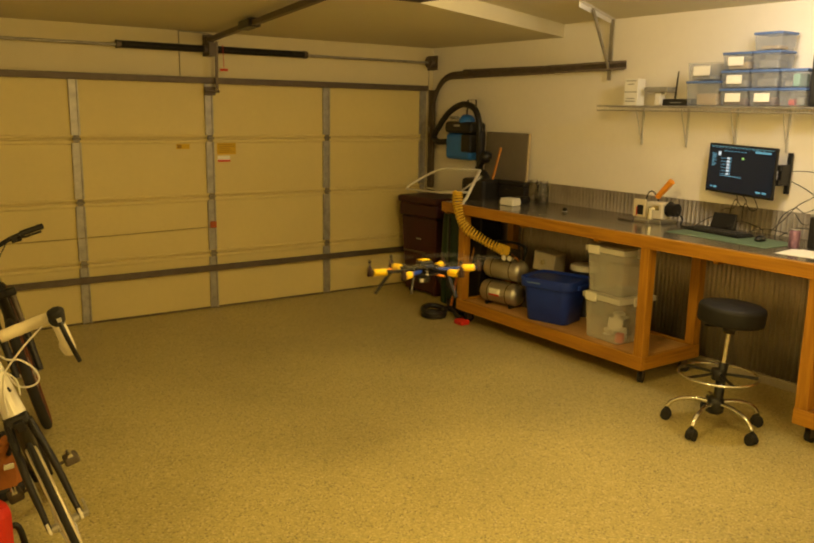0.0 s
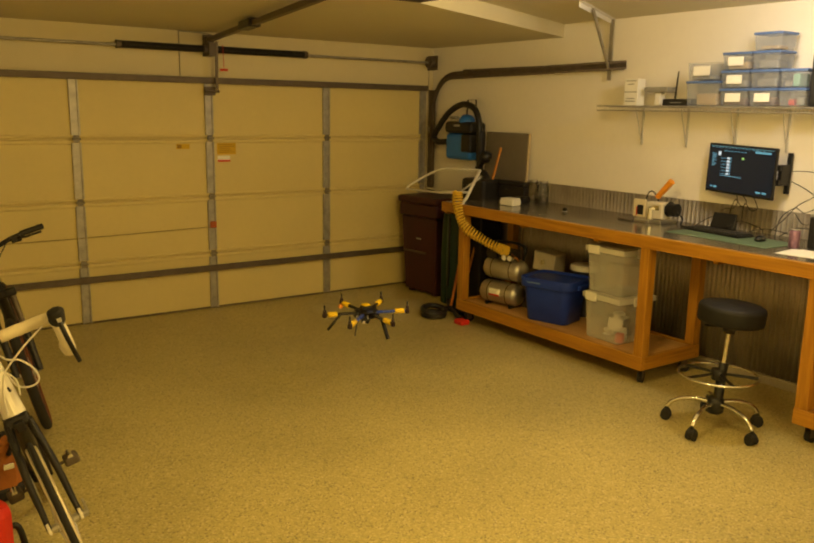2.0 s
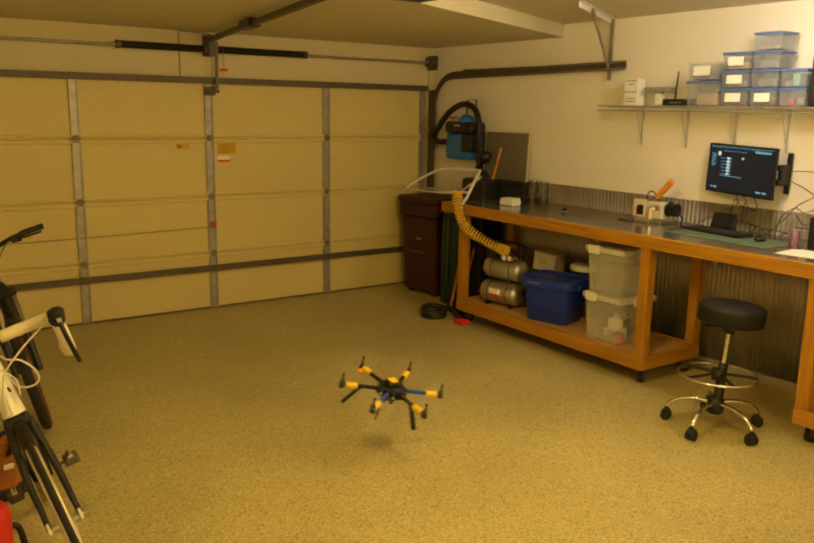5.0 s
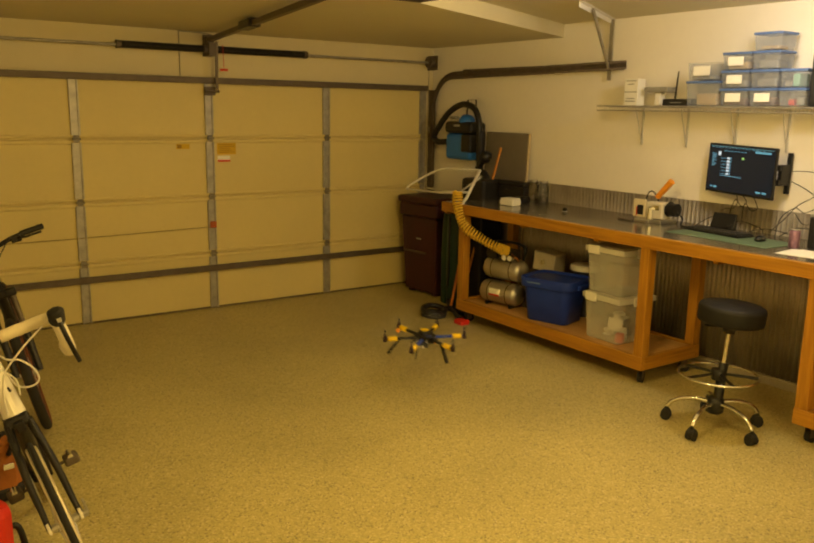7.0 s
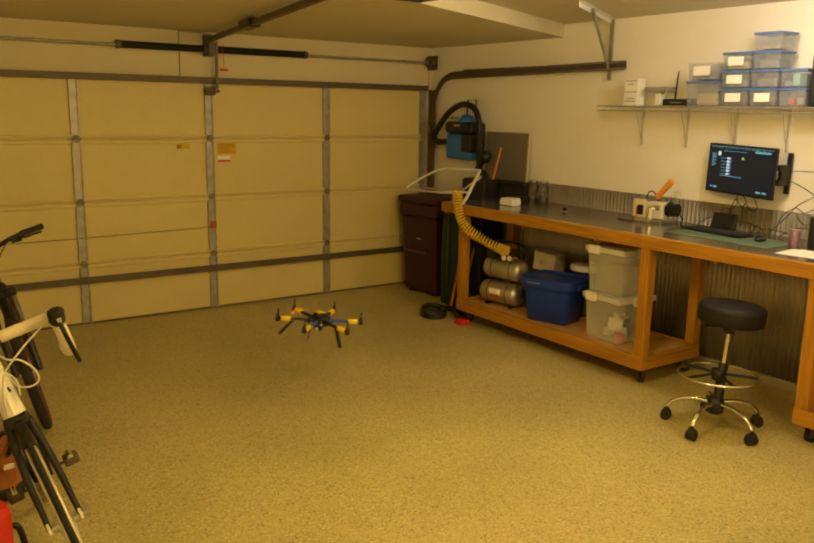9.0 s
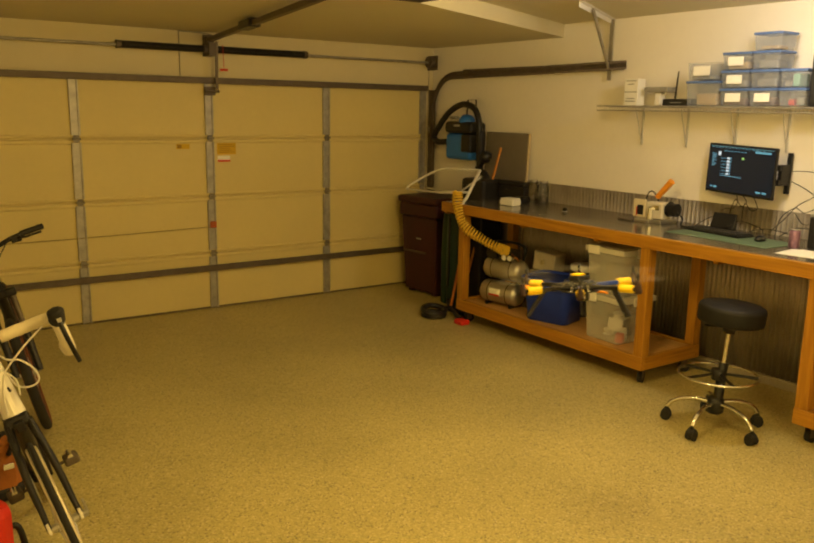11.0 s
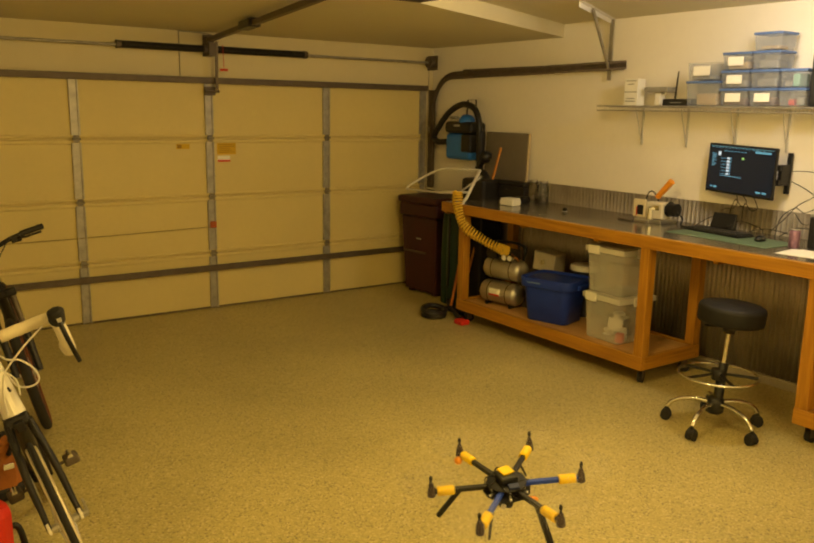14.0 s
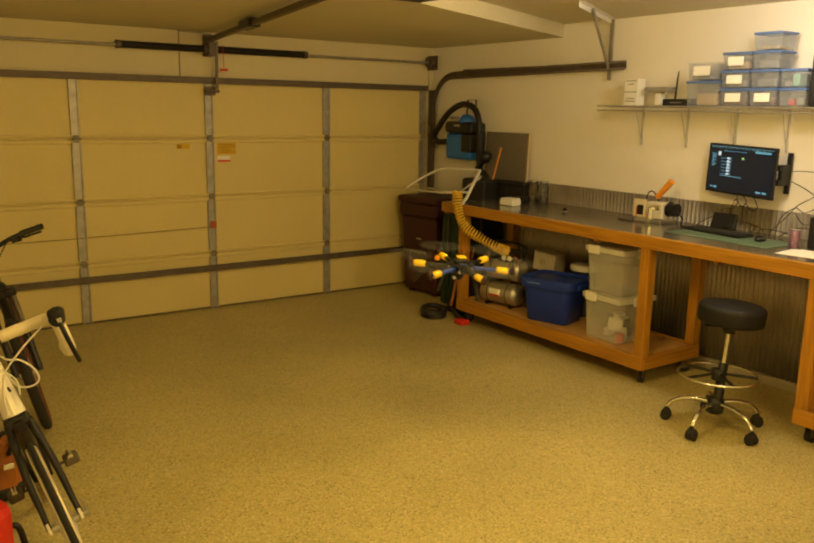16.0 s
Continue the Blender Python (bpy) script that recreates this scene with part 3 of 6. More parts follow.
# yellow coil hose from the bench end down to the compressor
path = smooth_path([(1.63, -1.63, 1.19), (1.61, -1.67, 1.05), (1.63, -1.74, 0.90), (1.72, -1.86, 0.80), (1.82, -1.99, 0.725), (1.885, -2.04, 0.70)], 12)
seg_n = 33 * 10
pts = []
for i in range(seg_n + 1):
    u = i / seg_n * (len(path) - 1)
    k = min(int(u), len(path) - 2)
    c = path[k].lerp(path[k + 1], u - k)
    t = (path[k + 1] - path[k]).normalized()
    s = t.cross(Vector((0.6, -0.8, 0.1))).normalized()
    o = t.cross(s)
    a = 2 * math.pi * i / 10
    pts.append(c + (s * math.cos(a) + o * math.sin(a)) * (0.038 + 0.004 * math.sin(i * 0.05)))
single("air_hose", tb([p - Vector((1.7, -1.8, 0.7)) for p in pts], 0.0082, 6), M_HOSE, pose(1.7, -1.8, 0.7), "yellow coiled air hose hanging over the bench end", "hose")


def lidded_tub(name, x, y, z, sx, sy, h, mb, ml, label, rot=0.0, lid=True, grow=0.02, group="", latch=True, ends=None):
    t = thing(name, pose(x, y, z, 0, 0, rot), label, "storage box", group)
    bm = B()
    a = (-sx / 2 + grow, -sy / 2 + grow)
    b = (sx / 2 - grow, sy / 2 - grow)
    taper_box(bm, a, b, 0.0, h, grow, 0.012)
    # hollow inside
    top = [f for f in bm.faces if f.normal.z > 0.9 and f.calc_center_median().z > h * 0.99]
    bmesh.ops.delete(bm, geom=top, context="FACES")
    body = part("body", bm, mb, t)
    mod = body.modifiers.new("wall", "SOLIDIFY")
    mod.thickness, mod.offset = 0.003, -1
    bm = B()
    for lo, hi in (((-sx / 2 - 0.004, -sy / 2 - 0.004, h - 0.02), (sx / 2 + 0.004, -sy / 2 + 0.012, h - 0.004)),
                   ((-sx / 2 - 0.004, sy / 2 - 0.012, h - 0.02), (sx / 2 + 0.004, sy / 2 + 0.004, h - 0.004)),
                   ((-sx / 2 - 0.004, -sy / 2 + 0.0125, h - 0.02), (-sx / 2 + 0.012, sy / 2 - 0.0125, h - 0.004)),
                   ((sx / 2 - 0.012, -sy / 2 + 0.0125, h - 0.02), (sx / 2 + 0.004, sy / 2 - 0.0125, h - 0.004))):
        box(bm, lo, hi, 0.003)
    part("rim", bm, mb if lid else ml, t)
    if lid:
        bm = B()
        box(bm, (-sx / 2 - 0.008, -sy / 2 - 0.008, h - 0.003), (sx / 2 + 0.008, sy / 2 + 0.008, h + 0.012), 0.004)
        box(bm, (-sx / 2 - 0.012, -sy / 2 - 0.012, h - 0.028), (sx / 2 + 0.012, -sy / 2 - 0.0085, h + 0.008), 0.001)
        box(bm, (-sx / 2 - 0.012, sy / 2 + 0.0085, h - 0.028), (sx / 2 + 0.012, sy / 2 + 0.012, h + 0.008), 0.001)
        box(bm, (-sx / 2 - 0.012, -sy / 2 - 0.008, h - 0.028), (-sx / 2 - 0.0085, sy / 2 + 0.008, h + 0.008), 0.001)
        box(bm, (-sx / 2 + 0.03, -sy / 2 + 0.03, h + 0.0105), (sx / 2 - 0.03, sy / 2 - 0.03, h + 0.017), 0.004)
        part("lid", bm, ml, t)
        if latch:
            for s in (-1, 1):
                part("latch", bx((-0.05, s * (sy / 2 + 0.019) - 0.006, h - 0.05), (0.05, s * (sy / 2 + 0.019) + 0.006, h + 0.02), 0.003), ends or ml, t)
                part("latch", bx((s * (sx / 2 + 0.019) - 0.006, 0.04, h - 0.045), (s * (sx / 2 + 0.019) + 0.006, 0.15, h + 0.02), 0.003), ends or ml, t)
    return t


def rounded_loft(rings, seg=6):
    """Rounded rectangles (half x, half y, corner radius, z) joined one after another."""
    bm = B()
    last = None
    first = None
    for hx, hy, r, z in rings:
        vs = []
        for cx, cy, a0 in ((hx - r, hy - r, 0), (r - hx, hy - r, 90), (r - hx, r - hy, 180), (hx - r, r - hy, 270)):
            for k in range(seg + 1):
                a = math.radians(a0 + 90 * k / seg)
                vs.append(bm.verts.new((cx + r * math.cos(a), cy + r * math.sin(a), z)))
        if last:
            for k in range(len(vs)):
                f = bm.faces.new((last[k], last[(k + 1) % len(vs)], vs[(k + 1) % len(vs)], vs[k]))
                f.smooth = True
        else:
            first = vs
        last = vs
    bm.faces.new(list(reversed(first)))
    bm.faces.new(last)
    return bm


# deep blue tub with a broad turned-down collar
tub = thing("storage_tote", pose(1.945, -2.565, ZS, 0, 0, 16), "deep blue rounded plastic tote with a broad collar", "storage box")
part("body", rounded_loft([(0.14, 0.175, 0.05, 0.0), (0.15, 0.185, 0.06, 0.006), (0.178, 0.214, 0.07, 0.30), (0.178, 0.214, 0.07, 0.335)]), M_BLUE, tub)
part("collar", rounded_loft([(0.180, 0.216, 0.07, 0.285), (0.196, 0.232, 0.075, 0.285), (0.200, 0.236, 0.075, 0.295), (0.206, 0.242, 0.08, 0.355), (0.204, 0.240, 0.08, 0.363),
                             (0.196, 0.232, 0.075, 0.366), (0.190, 0.226, 0.07, 0.360), (0.186, 0.222, 0.07, 0.338)]), M_BLUE, tub, "turned-down blue collar")
part("lid_panel", rounded_loft([(0.184, 0.22, 0.07, 0.3385), (0.184, 0.22, 0.07, 0.343), (0.13, 0.16, 0.06, 0.350), (0.12, 0.15, 0.06, 0.350)]), M_BLUE, tub)
part("rim_slot", bx((-0.2075, 0.03, 0.322), (-0.2035, 0.15, 0.334), 0.001), mat("pale_blue", (0.12, 0.2, 0.5), 0.4), tub, "pale moulded line")
for q in (-1, 1):
    part("handle", bx((-0.06, q * 0.247 - 0.012, 0.29), (0.06, q * 0.247 + 0.012, 0.325), 0.006), M_BLUE, tub)

lidded_tub("clear_tote", 1.96, -3.22, ZS, 0.36, 0.36, 0.342, M_FROST, M_FROSTLID, "translucent latching tote with parts inside", rot=-3, group="stacked clear totes", ends=M_WHITE)
lidded_tub("clear_tote", 1.965, -3.215, ZS + 0.36, 0.36, 0.36, 0.342, M_FROST, M_FROSTLID, "translucent latching tote with white latches, empty", rot=-2, group="stacked clear totes", ends=M_WHITE)
# loose contents of the lower tote
rng = random.Random(4)
for col, nm, cnt in ((M_PAPER, "foam_block", 5), (M_RED, "red_case", 1), (M_BLACK, "charger", 3), (M_WHITE, "spool", 3)):
    for k in range(cnt):
        bm = B()
        sx, sy, sz = rng.uniform(0.03, 0.06), rng.uniform(0.03, 0.06), rng.uniform(0.03, 0.06)
        if nm == "red_case":
            box(bm, (-0.03, -0.03, 0.0), (0.03, 0.03, 0.07), 0.01)
            p = pose(1.87, -3.33, ZS + 0.0065, 0, 0, 20)
        elif nm == "spool":
            rod(bm, (0, 0, 0), (0, 0, sz), sx * 0.7, seg=16)
            rod(bm, (0, 0, 0), (0, 0, 0.006), sx, seg=16)
            rod(bm, (0, 0, sz - 0.006), (0, 0, sz), sx, seg=16)
            p = pose(1.93 + 0.05 * rng.random(), -3.13 - 0.05 * k, ZS + 0.0065 + 0.07 * k, 0, 0, 0)
        else:
            box(bm, (-sx, -sy, 0), (sx, sy, sz * 2), 0.008)
            p = pose(1.95 + 0.11 * rng.random(), -3.28 + 0.14 * rng.random(), ZS + 0.0065 + 0.05 * (k % 3), 0, 0, rng.uniform(0, 90))
        single(nm, bm, col, p, {"foam_block": "white foam block inside a clear tote", "red_case": "small red case inside a clear tote",
                                "charger": "small black charger inside a clear tote", "spool": "white plastic spool inside a clear tote"}[nm], nm.split("_")[-1], "tote contents")

# behind them: cardboard box, metal case, bucket with a white lid
bm = B()
box(bm, (-0.07, -0.11, 0), (0.05, 0.11, 0.50), 0.004)
cb = thing("cardboard_box", pose(2.29, -2.97, ZS), "brown cardboard box closed with tape", "box")
part("carton", bm, M_CARD, cb)
part("tape", bx((-0.03, -0.109, 0.5005), (0.02, 0.109, 0.5015)), mat("packing_tape", (0.5, 0.36, 0.18), 0.3), cb)
cs = thing("metal_case", pose(2.17, -2.22, ZS, 0, 0, 12), "dull grey metal case stood on boxes", "case")
part("pedestal", bx((-0.14, -0.18, 0.0), (0.14, 0.18, 0.31), 0.006), M_DGALV, cs, "dark lower box")
part("shell", bx((-0.09, -0.10, 0.325), (0.09, 0.12, 0.49), 0.012, pose(0, 0, 0.012, 6, 0, 0)), mat("case_grey", (0.50, 0.46, 0.36), 0.5, 0.2), cs)
part("clasp", rd((-0.091, -0.03, 0.42), (-0.108, -0.03, 0.42), 0.022, seg=16), M_CHROME, cs, "round chrome clasp")
bk = thing("bucket", pose(2.25, -2.60, ZS), "dark plastic bucket with white lid behind the tote", "bucket")
part("pail", lt([(0.065, 0), (0.07, 0.01), (0.082, 0.39), (0.086, 0.41)], 28), mat("dark_pail", (0.03, 0.035, 0.06), 0.5), bk)
part("lid", lt([(0.118, 0.392), (0.122, 0.396), (0.122, 0.436), (0.114, 0.442), (0.0, 0.438)], 28), M_WHITE, bk)


# ---------- on the bench ----------
def on_bench(name, x, y, label, category, rot=0.0):
    return thing(name, pose(x, y, ZT, 0, 0, rot), label, category)


wb = on_bench("white_box", 2.03, -1.88, "small white plastic box with rounded edges", "box", 8)
part("body", bx((-0.06, -0.075, 0.0), (0.06, 0.075, 0.055), 0.012), M_WHITE, wb)
part("lid", bx((-0.055, -0.07, 0.0552), (0.055, 0.07, 0.066), 0.005), M_WHITE, wb)
kn = on_bench("knob", 2.15, -2.425, "small black knob on the worktop", "knob")
part("cap", lt([(0.018, 0.0), (0.02, 0.02), (0.017, 0.034), (0.0, 0.036)], 18), M_BLACK, kn)
part("base", lt([(0.024, 0.0), (0.022, 0.006), (0.0, 0.0065)], 18), M_STEEL, kn)
jr = on_bench("glass_jar", 2.43, -1.745, "tall clear glass jar with steel lid by the wall", "jar")
part("jar", lt([(0.045, 0.0), (0.048, 0.005), (0.048, 0.15), (0.036, 0.168), (0.036, 0.178), (0.0, 0.179)], 20), mat("glass", (0.9, 0.92, 0.9), 0.05, trans=1.0), jr)
part("lid", lt([(0.039, 0.1795), (0.039, 0.20), (0.0, 0.201)], 20), M_STEEL, jr)
part("contents", lt([(0.0, 0.006), (0.041, 0.006), (0.041, 0.07), (0.0, 0.075)], 16), mat("small_screws", (0.30, 0.27, 0.22), 0.5, 0.5, vary=0.5, scale=60), jr, "small metal parts")
copy_thing(jr, pose(2.44, -1.865, ZT, 0, 0, 30))
pc = on_bench("tool_pouch", 2.21, -1.80, "small soft black tool pouch lying flat", "pouch", 12)
part("pouch", bx((-0.12, -0.05, 0.0), (0.12, 0.05, 0.06), 0.022), M_VINYL, pc)
part("strap", bx((-0.02, -0.052, 0.004), (0.02, 0.052, 0.0635), 0.004), M_BLACK, pc)
# dark case standing against the board
db = on_bench("tool_case", 2.385, -1.50, "upright black tool case against the board", "case", 0)
part("shell", bx((-0.05, -0.22, 0.0), (0.045, 0.135, 0.13), 0.012), M_BLACK, db)
part("lid", bx((-0.05, -0.22, 0.1305), (0.045, 0.135, 0.175), 0.012), M_BLACK, db)
part("handle", tb([(-0.052, -0.09, 0.10), (-0.068, -0.085, 0.10), (-0.068, 0.005, 0.10), (-0.052, 0.01, 0.10)], 0.006), M_BLACK, db)


def bench_press():
    p = on_bench("bench_press", 2.33, -3.21, "small metal bench press with orange handle", "tool", -4)
    bm = B()
    box(bm, (-0.09, -0.13, 0.0), (0.09, 0.13, 0.028), 0.006)
    box(bm, (-0.13, -0.02, 0.0), (-0.085, 0.10, 0.02), 0.005)
    part("base", bm, M_STEEL, p, "grey cast base")
    part("front_panel", bx((-0.075, 0.045, 0.03), (-0.055, 0.165, 0.17), 0.006), mat("cream_paint", (0.68, 0.60, 0.42), 0.5), p, "cream painted panel")
    part("panel_insert", bx((-0.0785, 0.06, 0.05), (-0.0755, 0.12, 0.125), 0.002), M_BLACK, p)
    part("red_mark", bx((-0.079, 0.122, 0.04), (-0.0755, 0.13, 0.11)), M_RED, p)
    part("head", bx((-0.07, -0.12, 0.032), (0.04, 0.04, 0.158), 0.014), mat("pale_cast", (0.66, 0.61, 0.50), 0.4, 0.1), p, "pale machine housing")
    part("housing_vent", bx((-0.0735, -0.09, 0.10), (-0.0705, -0.02, 0.135), 0.002), M_CHROME, p)
    bm = B()
    rod(bm, (-0.085, -0.02, 0.028), (-0.085, -0.02, 0.115), 0.026, 0.018, 18)
    rod(bm, (-0.085, -0.02, 0.11), (-0.05, -0.02, 0.12), 0.016)
    part("spindle", bm, M_CHROME, p)
    bm = B()
    rod(bm, (0.0, -0.125, 0.11), (0.0, -0.20, 0.11), 0.05, seg=20)
    rod(bm, (0.0, -0.13, 0.11), (0.0, -0.135, 0.11), 0.058, seg=20)
    part("motor", bm, M_BLACK, p)
    bm = B()
    rod(bm, (-0.03, 0.0, 0.15), (-0.03, -0.035, 0.20), 0.008)
    part("lever", bm, M_STEEL, p)
    bm = B()
    rod(bm, (-0.03, -0.03, 0.195), (-0.03, -0.155, 0.325), 0.021, 0.025, 16)
    part("grip", bm, M_ORANGE, p, "orange handle grip")
    part("cable", tb(smooth_path([(-0.03, 0.08, 0.16), (-0.03, 0.06, 0.22), (-0.02, 0.02, 0.23), (0.0, -0.02, 0.16)]), 0.005, 6), M_BLACK, p)
    part("cable", tb(smooth_path([(0.0, -0.2, 0.1), (0.02, -0.24, 0.05), (-0.04, -0.28, 0.01), (-0.02, -0.36, 0.008)]), 0.006, 6), M_BLACK, p)
    part("tray", bx((-0.16, 0.10, 0.001), (-0.02, 0.24, 0.012), 0.004), M_DGALV, p)


bench_press()
mt = on_bench("cutting_mat", 2.10, -4.02, "dull green self-healing cutting mat", "mat", -3)
part("sheet", bx((-0.16, -0.36, 0.0), (0.20, 0.42, 0.004), 0.001), M_MAT, mt)
for k in range(8):
    part("grid_line", bx((-0.15, -0.34 + 0.1 * k, 0.0041), (0.19, -0.3385 + 0.1 * k, 0.0044)), mat("mat_line", (0.2, 0.36, 0.25), 0.6), mt)


def keyboard():
    k = thing("keyboard", pose(2.22, -3.83, ZT + 0.0045, 0, 0, -7), "black computer keyboard with dark keys", "keyboard")
    part("case", bx((-0.08, -0.24, 0.0), (0.08, 0.24, 0.016), 0.005), M_BLACK, k)
    key = None
    for r in range(5):
        for c in range(15):
            if key is None:
                key = part("key", bx((-0.012, -0.0125, 0), (0.012, 0.0125, 0.008), 0.002), mat("key_black", (0.03, 0.03, 0.03), 0.5), k)
                o = key
            else:
                o = new("key", key.data)
                o.parent = k
            o.location = (-0.058 + r * 0.029, -0.21 + c * 0.03, 0.0162)


keyboard()
tb_ = on_bench("tablet", 2.46, -3.70, "black tablet leaning on the wall sheet", "tablet")
part("screen", bx((-0.006, -0.095, 0.0), (0.006, 0.095, 0.115), 0.004, pose(0, 0, 0.003, 0, 18, 0)), M_BLACK, tb_)
part("stand", bx((0.0, -0.03, 0.0), (0.07, 0.03, 0.008), 0.002), M_BLACK, tb_)
ms = thing("mouse", pose(2.16, -4.19, ZT + 0.0045, 0, 0, 10), "black computer mouse on the mat", "mouse")
bm = B()
bmesh.ops.create_uvsphere(bm, u_segments=18, v_segments=10, radius=1.0, matrix=Matrix.Translation((0, 0, 0.012)) @ Matrix.Diagonal((0.055, 0.034, 0.026, 1)))
for v in bm.verts:
    v.co.z = max(v.co.z, 0.0)
for f in bm.faces:
    f.smooth = True
part("shell", bm, M_BLACK, ms)
part("wheel", rd((0.028, -0.003, 0.032), (0.028, 0.003, 0.032), 0.01), M_DGALV, ms)
cn = on_bench("drink_can", 2.10, -4.455, "pink and purple drink can on the worktop", "can")
part("body", lt([(0.024, 0.0), (0.033, 0.012), (0.033, 0.105), (0.027, 0.117)], 24), M_PINK, cn)
part("lid", lt([(0.0275, 0.1175), (0.0275, 0.121), (0.024, 0.1185), (0.0, 0.1185)], 24), M_CHROME, cn)
pp = on_bench("paper_sheet", 1.97, -4.72, "loose white paper sheets on the worktop", "paper", 6)
part("sheet", bx((-0.12, -0.28, 0.0), (0.13, 0.24, 0.0015)), M_PAPER, pp)
part("sheet", bx((-0.11, -0.3, 0.0017), (0.12, 0.2, 0.003), 0.0, pose(0.01, 0, 0, 0, 0, -4)), M_PAPER, pp)
sk = on_bench("speaker", 2.24, -4.555, "black desktop speaker on the worktop", "speaker")
part("cabinet", bx((-0.07, -0.055, 0.0), (0.07, 0.055, 0.2), 0.008), M_BLACK, sk)
part("cone", rd((-0.0705, 0, 0.07), (-0.075, 0, 0.07), 0.038, 0.034, 20), M_RUBBER, sk)
part("tweeter", rd((-0.0705, 0, 0.15), (-0.075, 0, 0.15), 0.02, 0.017, 20), M_RUBBER, sk)
# cable clutter along the wall
cc = thing("desk_cables", pose(2.45, -3.9, ZT), "tangle of thin black cables behind the desk", "cable")
for k in range(4):
    y = 0.42 - k * 0.22
    pts = [(0.02, y, 0.004), (0.0, y - 0.05, 0.02 + 0.02 * rng.random()), (0.05, y - 0.12, 0.03 + 0.05 * rng.random()), (0.075, y - 0.2 - 0.1 * rng.random(), 0.02 + 0.05 * rng.random()), (0.05, y - 0.3, 0.006)]
    part("cable", tb(smooth_path(pts), 0.003, 6), M_BLACK, cc)


# ---------- monitor ----------
def monitor():
    m = thing("monitor", pose(2.38, -3.85, 1.513, 1.5, 0, -10), "black wall-mounted computer monitor showing a dark window", "monitor")
    w, h = 0.300, 0.174
    part("housing", bx((0.0, -w, -h), (0.020, w, h), 0.005), M_BLACK, m)
    part("back_bulge", bx((0.0202, -0.16, -0.11), (0.06, 0.16, 0.11), 0.012), M_BLACK, m)
    s = part("screen", bx((-0.003, -w + 0.012, -h + 0.016), (-0.0005, w - 0.012, h - 0.012)), M_SCREEN, m, "dark glowing screen")
    def ink(material, y0, y1, z0, z1):
        part("screen_mark", bx((-0.0045, y0, z0), (-0.0035, y1, z1)), material, s)
    # toolbar rows, palette, list and footer as plain bars; +y is towards the door
    r = random.Random(7)
    for k in range(16):
        y = 0.262 - k * 0.03
        ink(M_GLOWC, y - 0.02 * r.uniform(0.4, 1), y, 0.146, 0.150)
    ink(mat("screen_bar", (0.05, 0.15, 0.2), 0.3, emit=(0.2, 0.45, 0.6, 0.22)), -0.275, 0.275, 0.153, 0.158)
    for k in range(7):
        y = 0.15 - k * 0.03
        ink(M_GLOWC, y - 0.017, y, 0.124, 0.129)
    ink(M_GLOWC, -0.255, -0.12, 0.128, 0.142)
    ink(M_GLOWW, 0.18, 0.205, 0.09, 0.12)
    ink(M_GLOWG, -0.03, -0.01, 0.075, 0.09)
    for k in range(8):
        ink(M_GLOWC, 0.235 - 0.02 * r.random(), 0.26, 0.10 - k * 0.012, 0.105 - k * 0.012)
    for k in range(6):
        ink(M_GLOWW, 0.095, 0.12, 0.068 - k * 0.022, 0.083 - k * 0.022)
        ink(M_GLOWC, 0.082, 0.09, 0.068 - k * 0.022, 0.083 - k * 0.022)
        ink(M_GLOWC, 0.125, 0.175, 0.072 - k * 0.022, 0.075 - k * 0.022)
    ink(M_GLOWC, -0.02, 0.17, -0.052, -0.048)
    for y0, y1 in ((0.235, 0.25), (0.19, 0.225), (-0.2, -0.16), (-0.25, -0.215)):
        ink(M_GLOWC, y0, y1, -0.14, -0.128)
    arm = part("wall_arm", bx((0.0605, -0.2, -0.03), (0.1, -0.05, 0.03), 0.006), M_BLACK, m, "black wall-mount arm")
    part("arm_link", bx((0.106, -0.26, -0.08), (0.184, -0.23, 0.06), 0.004), M_BLACK, arm)
    part("arm_link", bx((0.085, -0.26, 0.02), (0.105, -0.06, 0.06), 0.004), M_BLACK, arm)
    part("arm_link", bx((0.085, -0.26, -0.08), (0.105, -0.06, -0.04), 0.004), M_BLACK, arm)
    part("wall_plate", bx((0.185, -0.265, -0.14), (0.20, -0.225, 0.14), 0.005), M_BLACK, arm)
    for k, pts in enumerate((
            [(0.05, 0.05, -0.17), (0.08, 0.06, -0.24), (0.1, 0.12, -0.29), (0.12, 0.2, -0.3), (0.14, 0.3, -0.36)],
            [(0.05, 0.0, -0.17), (0.08, -0.02, -0.22), (0.1, 0.04, -0.26), (0.1, 0.1, -0.22), (0.12, 0.16, -0.34)],
            [(0.05, -0.1, -0.17), (0.08, -0.12, -0.25), (0.1, -0.05, -0.28), (0.11, 0.02, -0.24), (0.13, 0.05, -0.4)],
            [(0.19, -0.28, 0.02), (0.17, -0.46, 0.03), (0.17, -0.58, -0.02), (0.16, -0.5, -0.12), (0.16, -0.38, -0.2), (0.15, -0.3, -0.3), (0.12, -0.22, -0.4)],
            [(0.19, -0.28, -0.05), (0.17, -0.45, -0.1), (0.17, -0.54, -0.17), (0.16, -0.44, -0.24), (0.16, -0.36, -0.22), (0.13, -0.28, -0.3), (0.1, -0.28, -0.43)],
            [(0.16, -0.6, 0.0), (0.17, -0.66, -0.08), (0.17, -0.56, -0.25), (0.16, -0.45, -0.32), (0.16, -0.36, -0.25)])):
